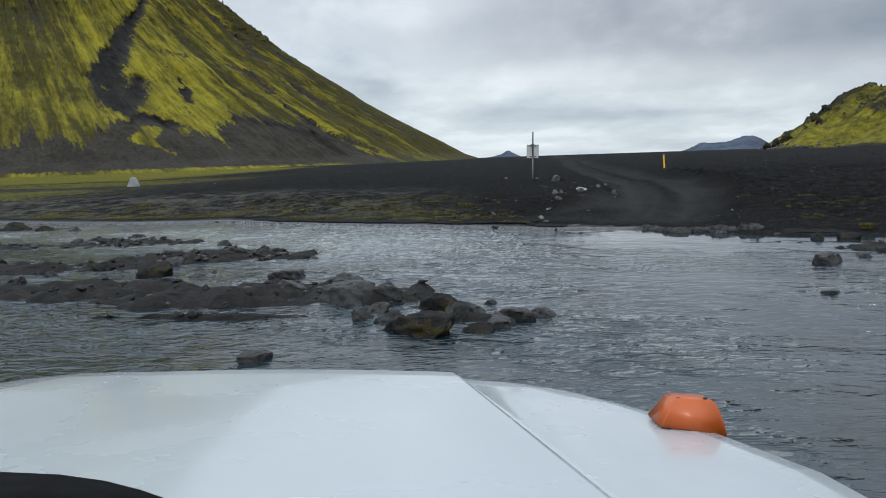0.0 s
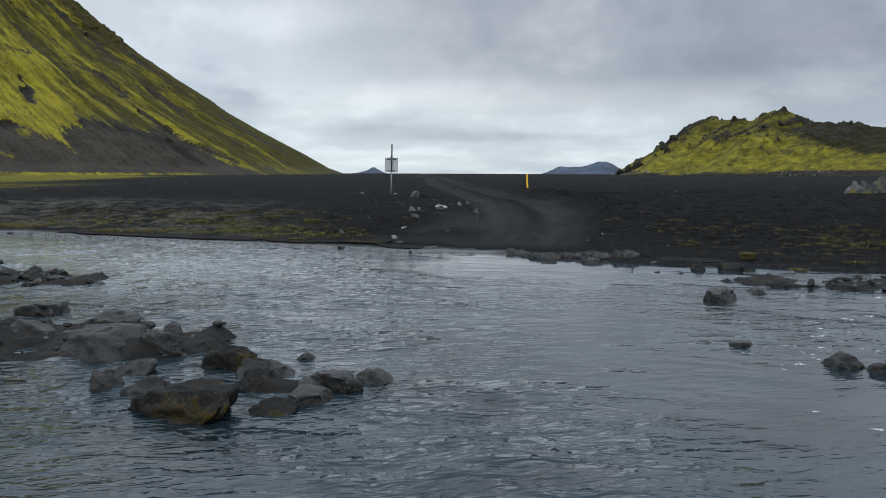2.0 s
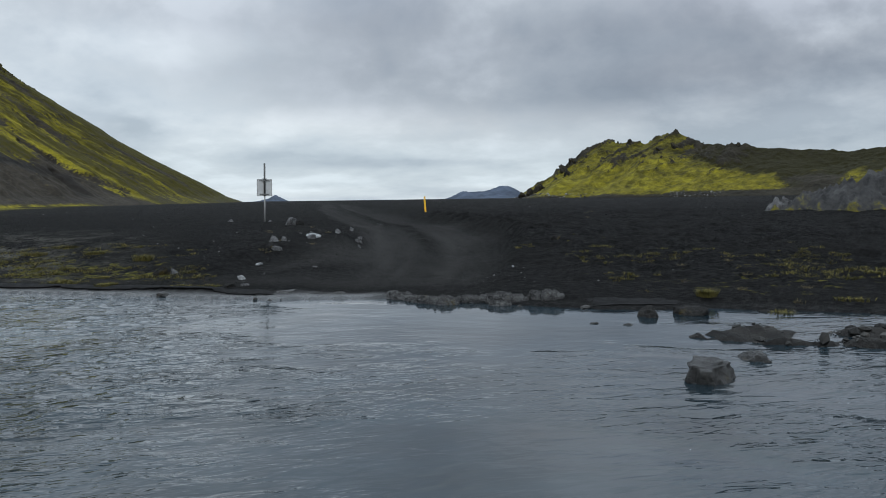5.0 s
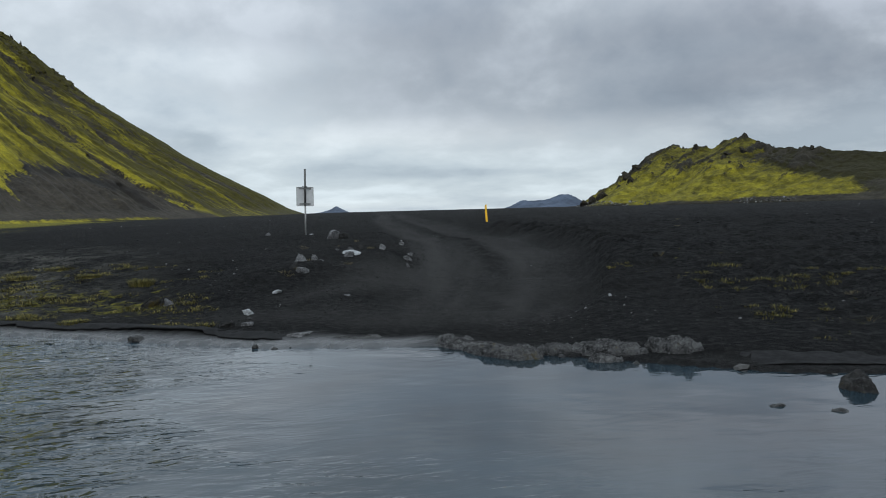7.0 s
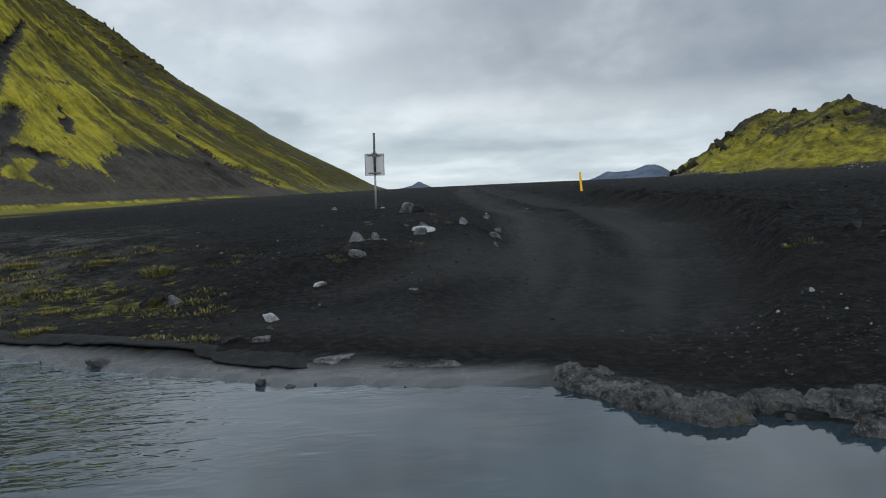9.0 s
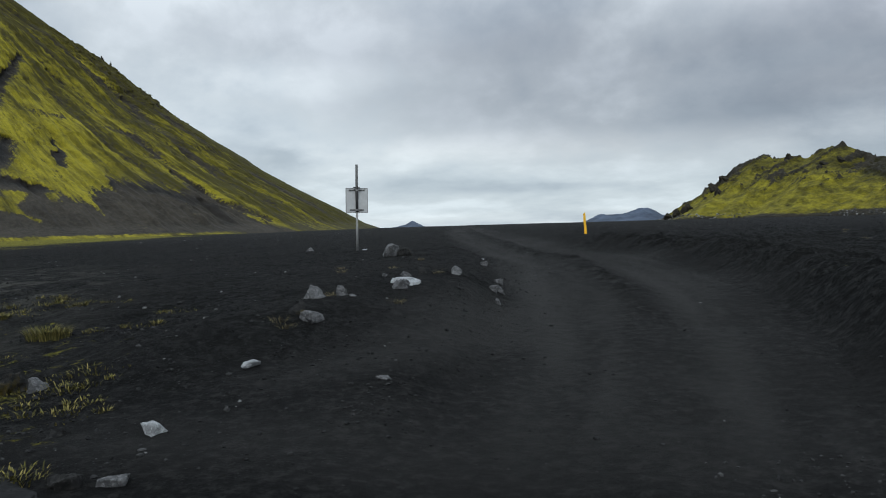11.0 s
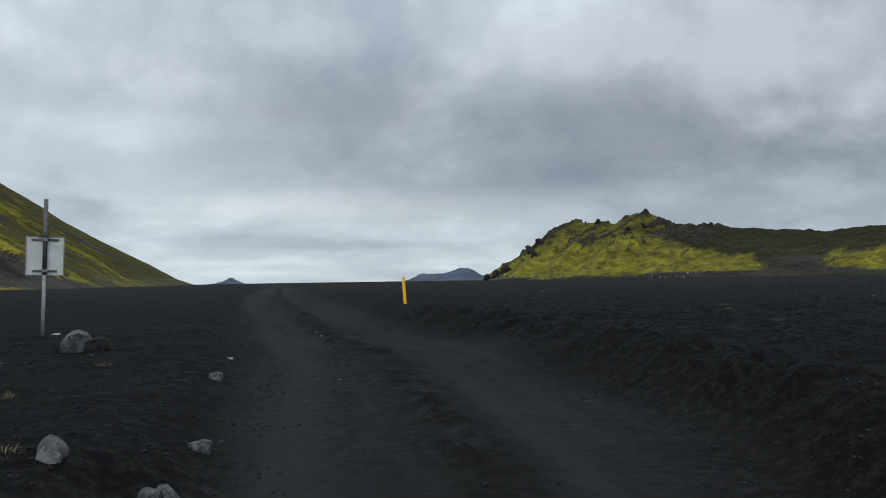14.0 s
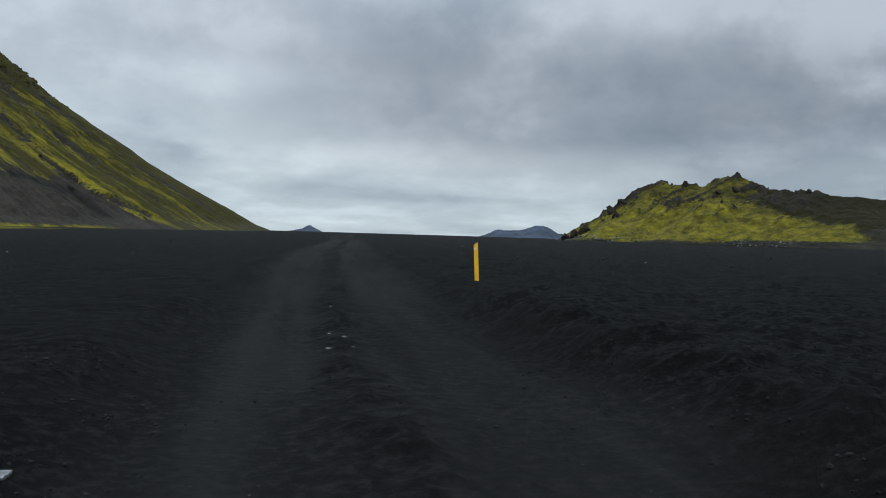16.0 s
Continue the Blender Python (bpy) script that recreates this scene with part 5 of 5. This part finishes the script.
def tuft(name, x, y, seed, blades, spread, tall, lean, mat, label, group):
    vs, fs = tuft_mesh(seed, blades, spread, tall, lean, 0.005 if lean < 1 else 0.0025)
    k, ring = len(vs), 14 if lean < 1 else 0
    for rr, hh in ((0.5, -0.03), (0.4, 0.03 * tall), (0.2, 0.06 * tall)):
        vs += [(spread * rr * math.cos(6.2832 * j / ring) * (0.9 + 0.2 * math.sin(seed + 3 * j)), spread * rr * math.sin(6.2832 * j / ring), hh) for j in range(ring)]
    for q in range(2):
        fs += [(k + q * ring + j, k + q * ring + (j + 1) % ring, k + (q + 1) * ring + (j + 1) % ring, k + (q + 1) * ring + j) for j in range(ring)]
    if ring:
        fs.append(tuple(k + 2 * ring + j for j in range(ring)))
    me = bpy.data.meshes.new(name)
    me.from_pydata(vs, [], fs)
    ob = obj(name, me, mat)
    ob.matrix_basis = pose(x, y, height(x, y) - 0.01)
    return tagged(ob, label, "grass", group)


GREEN = [(1.12, 34.95, 0.30, 0.24), (12.65, 22.85, 0.20, 0.20), (12.2, 20.9, 0.22, 0.20), (13.1, 21.2, 0.18, 0.18), (0.4, 32.0, 0.36, 0.07), (-2.4, 37.6, 0.4, 0.14), (-0.5, 36.9, 0.35, 0.12), (-1.6, 38.8, 0.5, 0.14), (0.6, 30.3, 0.3, 0.08), (-3.4, 36.4, 0.5, 0.12)]
for n, (x, y, r, tall) in enumerate(GREEN):
    tuft("grass_tuft", x, y, 60 + n, 420, r, tall, 0.7, M_BLADES, "yellow-green grass tuft on black sand", "green grass tufts")
STRAW = [(5.25, 41.2), (7.35, 44.0), (6.19, 34.5), (5.21, 35.1), (4.59, 33.3), (4.7, 33.1), (7.14, 37.5), (5.33, 40.3), (14.4, 26.5), (13.7, 23.2), (15.6, 26.3), (19.0, 28.2), (21.7, 46.5), (14.9, 24.6), (13.4, 24.8), (16.4, 27.4), (15.0, 22.8), (6.5, 41.4), (23.5, 50.4), (24.6, 52.0), (13.9, 21.7), (17.2, 25.2)]
for n, (x, y) in enumerate(STRAW):
    tuft("straw_tuft", x, y, 90 + n, 46, 0.11, 0.11, 1.25, M_STRAW, "dry straw-coloured grass wisp on black sand", "dry grass wisps")


# ---- scattered gravel and low grass, too many to count ----
def scatter_stones(name, pts, mat, label, seed, zs=None):
    """One mesh of many small angular stones (x, y, size)."""
    rng = np.random.RandomState(seed)
    g = (1 + 5 ** 0.5) / 2
    base = np.array([(-1, g, 0), (1, g, 0), (-1, -g, 0), (1, -g, 0), (0, -1, g), (0, 1, g), (0, -1, -g), (0, 1, -g), (g, 0, -1), (g, 0, 1), (-g, 0, -1), (-g, 0, 1)]) / 1.9
    faces = np.array([(0, 11, 5), (0, 5, 1), (0, 1, 7), (0, 7, 10), (0, 10, 11), (1, 5, 9), (5, 11, 4), (11, 10, 2), (10, 7, 6), (7, 1, 8), (3, 9, 4), (3, 4, 2), (3, 2, 6), (3, 6, 8), (3, 8, 9), (4, 9, 5), (2, 4, 11), (6, 2, 10), (8, 6, 7), (9, 8, 1)])
    X = np.array([p[0] for p in pts]); Y = np.array([p[1] for p in pts]); S = np.array([p[2] for p in pts])
    Zg = land(X, Y)[0] if zs is None else zs
    n = len(X)
    V = base[None] * (1 + 0.75 * (rng.rand(n, 12, 3) - 0.5))
    ang = rng.rand(n) * 2 * math.pi
    c, s_ = np.cos(ang)[:, None], np.sin(ang)[:, None]
    V = np.stack([V[..., 0] * c - V[..., 1] * s_ * 0.8, V[..., 0] * s_ + V[..., 1] * c * 0.8, V[..., 2] * (0.35 + 0.5 * rng.rand(n))[:, None]], -1) * S[:, None, None] * 0.5
    V = V + np.stack([X, Y, Zg + 0.08 * S], -1)[:, None]
    F = (faces[None] + 12 * np.arange(n)[:, None, None]).reshape(-1, 3)
    me = bpy.data.meshes.new(name)
    me.from_pydata(V.reshape(-1, 3).tolist(), [], F.tolist())
    return tagged(obj(name, me, mat), label, "gravel", kind="stuff")


rng = np.random.RandomState(21)
def spread(n, x0, x1, y0, y1, keep, lo, hi, power=3.0):
    X, Y = rng.uniform(x0, x1, n), rng.uniform(y0, y1, n)
    S = lo + (hi - lo) * rng.rand(n) ** power
    ok = rng.rand(n) < keep(X, Y)
    return list(zip(X[ok], Y[ok], S[ok]))
def road_d(x, y):
    return np.abs(x - np.interp(y, ROAD_Y, ROAD_X))


bank = spread(15000, -14, 4.5, 26, 50, lambda x, y: smooth(0.8, 2.0, shore_dist(x, y)) * smooth(14, 5, shore_dist(x, y)) * (0.15 + 0.85 * smooth(0.45, 0.6, fbm(x * 0.7 + 3, y * 0.7, 3))), 0.014, 0.09, 7.0)
bank += spread(24000, -16, 24, 18, 52, lambda x, y: smooth(0.3, 1.2, shore_dist(x, y)) * smooth(26, 4, shore_dist(x, y)) * smooth(1.6, 2.6, road_d(x, y)) * (0.25 + 0.75 * smooth(0.45, 0.65, fbm(x * 0.5, y * 0.5, 3))) * (1 - 0.75 * smooth(6, 9, x)) * (1 + 1.0 * smooth(1, -3, x)), 0.012, 0.065, 6.0)
bank += spread(900, 5, 16, 27, 66, lambda x, y: 0.5 * smooth(0.3, 1.2, shore_dist(x, y)) * smooth(2.6, 0.5, road_d(x, y)), 0.012, 0.05, 3.0)
bank += spread(420, 8.0, 11.0, 25.5, 28.5, lambda x, y: smooth(0.4, 0.8, shore_dist(x, y)), 0.012, 0.06, 3.0)
pale = spread(260, 8.3, 11.2, 25.6, 28.6, lambda x, y: smooth(0.4, 0.8, shore_dist(x, y)) * smooth(0.46, 0.58, fbm(x * 1.1, y * 1.1, 3)), 0.012, 0.05, 3.0)
scatter_stones("pale_gravel", pale, M_GRAVEL, "pale bits of gravel scattered on dark sand", 13)
scatter_stones("bank_gravel", bank, M_GRAVEL, "loose dark and grey gravel on black sand", 3)
clods = spread(42000, -4, 21, 26, 50, lambda x, y: smooth(0.8, 2.0, shore_dist(x, y)) * (0.06 + 0.94 * smooth(1.7, 2.6, road_d(x, y))) * (0.25 + 0.75 * smooth(0.42, 0.6, fbm(x * 0.8 + 8, y * 0.8, 3))), 0.018, 0.065, 3.0)
scatter_stones("soil_clods", clods, M_CLOD, "dark crumbs and clods of volcanic soil", 9)


def on_bar(x, y):
    z = land(x, y)[0]
    return np.where((shore_dist(x, y) < 0) & (z > -0.10) & (y > 8), 1.0, 0.0)


bars = spread(40000, -25, 16, 10, 40, lambda x, y: on_bar(x, y) * (0.35 + 0.65 * smooth(0.4, 0.6, fbm(x * 0.8, y * 0.8, 3))), 0.04, 0.24, 5.0)
scatter_stones("bar_gravel", bars, M_GRAVEL_WET, "wet dark stones on the gravel bars", 4)
near = np.flatnonzero((HZ > 0.8) & (HZ < 4.2) & (VV > 0.5) & (cy[None, :] > 325) & (fbm(HX * 0.03, HY * 0.03, 3) > 0.42))
pick = rng.choice(near, 2600)
foot = list(zip(HX.ravel()[pick] + rng.uniform(-0.6, 0.6, 2600), HY.ravel()[pick] + rng.uniform(-0.6, 0.6, 2600), 0.25 + 1.1 * rng.rand(2600) ** 3))
scatter_stones("hill_rubble", foot, M_RUBBLE, "grey rubble along the foot of the hill", 5, HZ.ravel()[pick])
plain = spread(5000, -70, 90, 40, 160, lambda x, y: smooth(5, 9, road_d(x, y)) * smooth(8, 20, shore_dist(x, y)) * 0.5, 0.04, 0.22, 5.0)
scatter_stones("plain_gravel", plain, M_GRAVEL, "scattered stones on the black sand plain", 6)

vs, fs = [], []
rg = random.Random(8)
spots = []
for q in range(4200):
    x = rg.uniform(-22, 3.2) if q % 4 else rg.uniform(11.8, 19)
    spots.append((x, float(np.interp(x, SHORE_X, SHORE_Y)) + (0.8 + 6.5 * rg.random() ** 1.5) / 0.83))
SX, SY = np.array(spots).T
SZ, clump = land(SX, SY)[0], fbm(SX * 0.55, SY * 0.9, 3)
for q, (x, y) in enumerate(spots):
    if clump[q] < 0.53 + 0.03 * rg.random():
        continue
    big_one = clump[q] > 0.58
    v, f_ = tuft_mesh(1000 + q, 22 if big_one else 14, rg.uniform(0.08, 0.26), rg.uniform(0.05, 0.11) if big_one else rg.uniform(0.03, 0.06), 0.9, 0.007)
    z = SZ[q] - 0.01
    k0 = len(vs)
    vs += [(a + x, b + y, c + z) for a, b, c in v]
    fs += [tuple(i + k0 for i in t) for t in f_]
me = bpy.data.meshes.new("low_grass")
me.from_pydata(vs, [], fs)
tagged(obj("low_grass", me, M_BLADES), "low yellow-green grass along the river bank", "grass", kind="stuff")


# thin crust of sand that overhangs at the waterline
def sand_ledge(x0, x1, seed, back, high=1.0):
    n = int((x1 - x0) / 0.04)
    xs = np.linspace(x0, x1, n)
    step = np.floor(3.2 * vnoise(xs * 1.1 + seed, xs * 0)) / 3.2
    jag = back + 0.30 * (fbm(xs * 0.6 + seed, xs * 0, 3) - 0.5) - 0.22 * step + 0.07 * (fbm(xs * 5, xs * 0 + seed, 3) - 0.5)
    fade = smooth(x0, x0 + 0.8, xs) * smooth(x1, x1 - 0.8, xs) * (0.65 + 0.5 * vnoise(xs * 0.8, xs * 0 + seed)) * high
    ys = np.interp(xs, SHORE_X, SHORE_Y) + jag
    lip = np.maximum(land(xs, ys)[0], 0.05)
    rows_ = []
    for off, dz in ((0.7, -0.03), (0.4, 0.01), (0.12, 0.034), (0.0, 0.04), (-0.04, 0.036), (-0.04, 0.018), (0.07, -0.01), (0.10, -0.15)):
        zz_ = (np.maximum(land(xs, ys + off)[0], lip) if off > 0.1 else lip) + dz * fade - 0.04 * (1 - np.minimum(fade / high, 1))
        rows_.append(np.stack([xs, ys + off, zz_], -1))
    ob = obj("sand_ledge", grid_mesh("sand_ledge", np.stack(rows_)), M_LEDGE)
    return tagged(ob, "thin overhanging crust of wet black sand at the waterline", "ground", kind="structure")


M_LEDGE = mat_plain("damp_sand", (0.012, 0.012, 0.0125), 0.95, var=0.4, scale=6.0, bump=0.02)
sand_ledge(-9.0, 4.9, 1.0, 0.52)
sand_ledge(9.9, 12.4, 7.0, 0.22, 0.45)
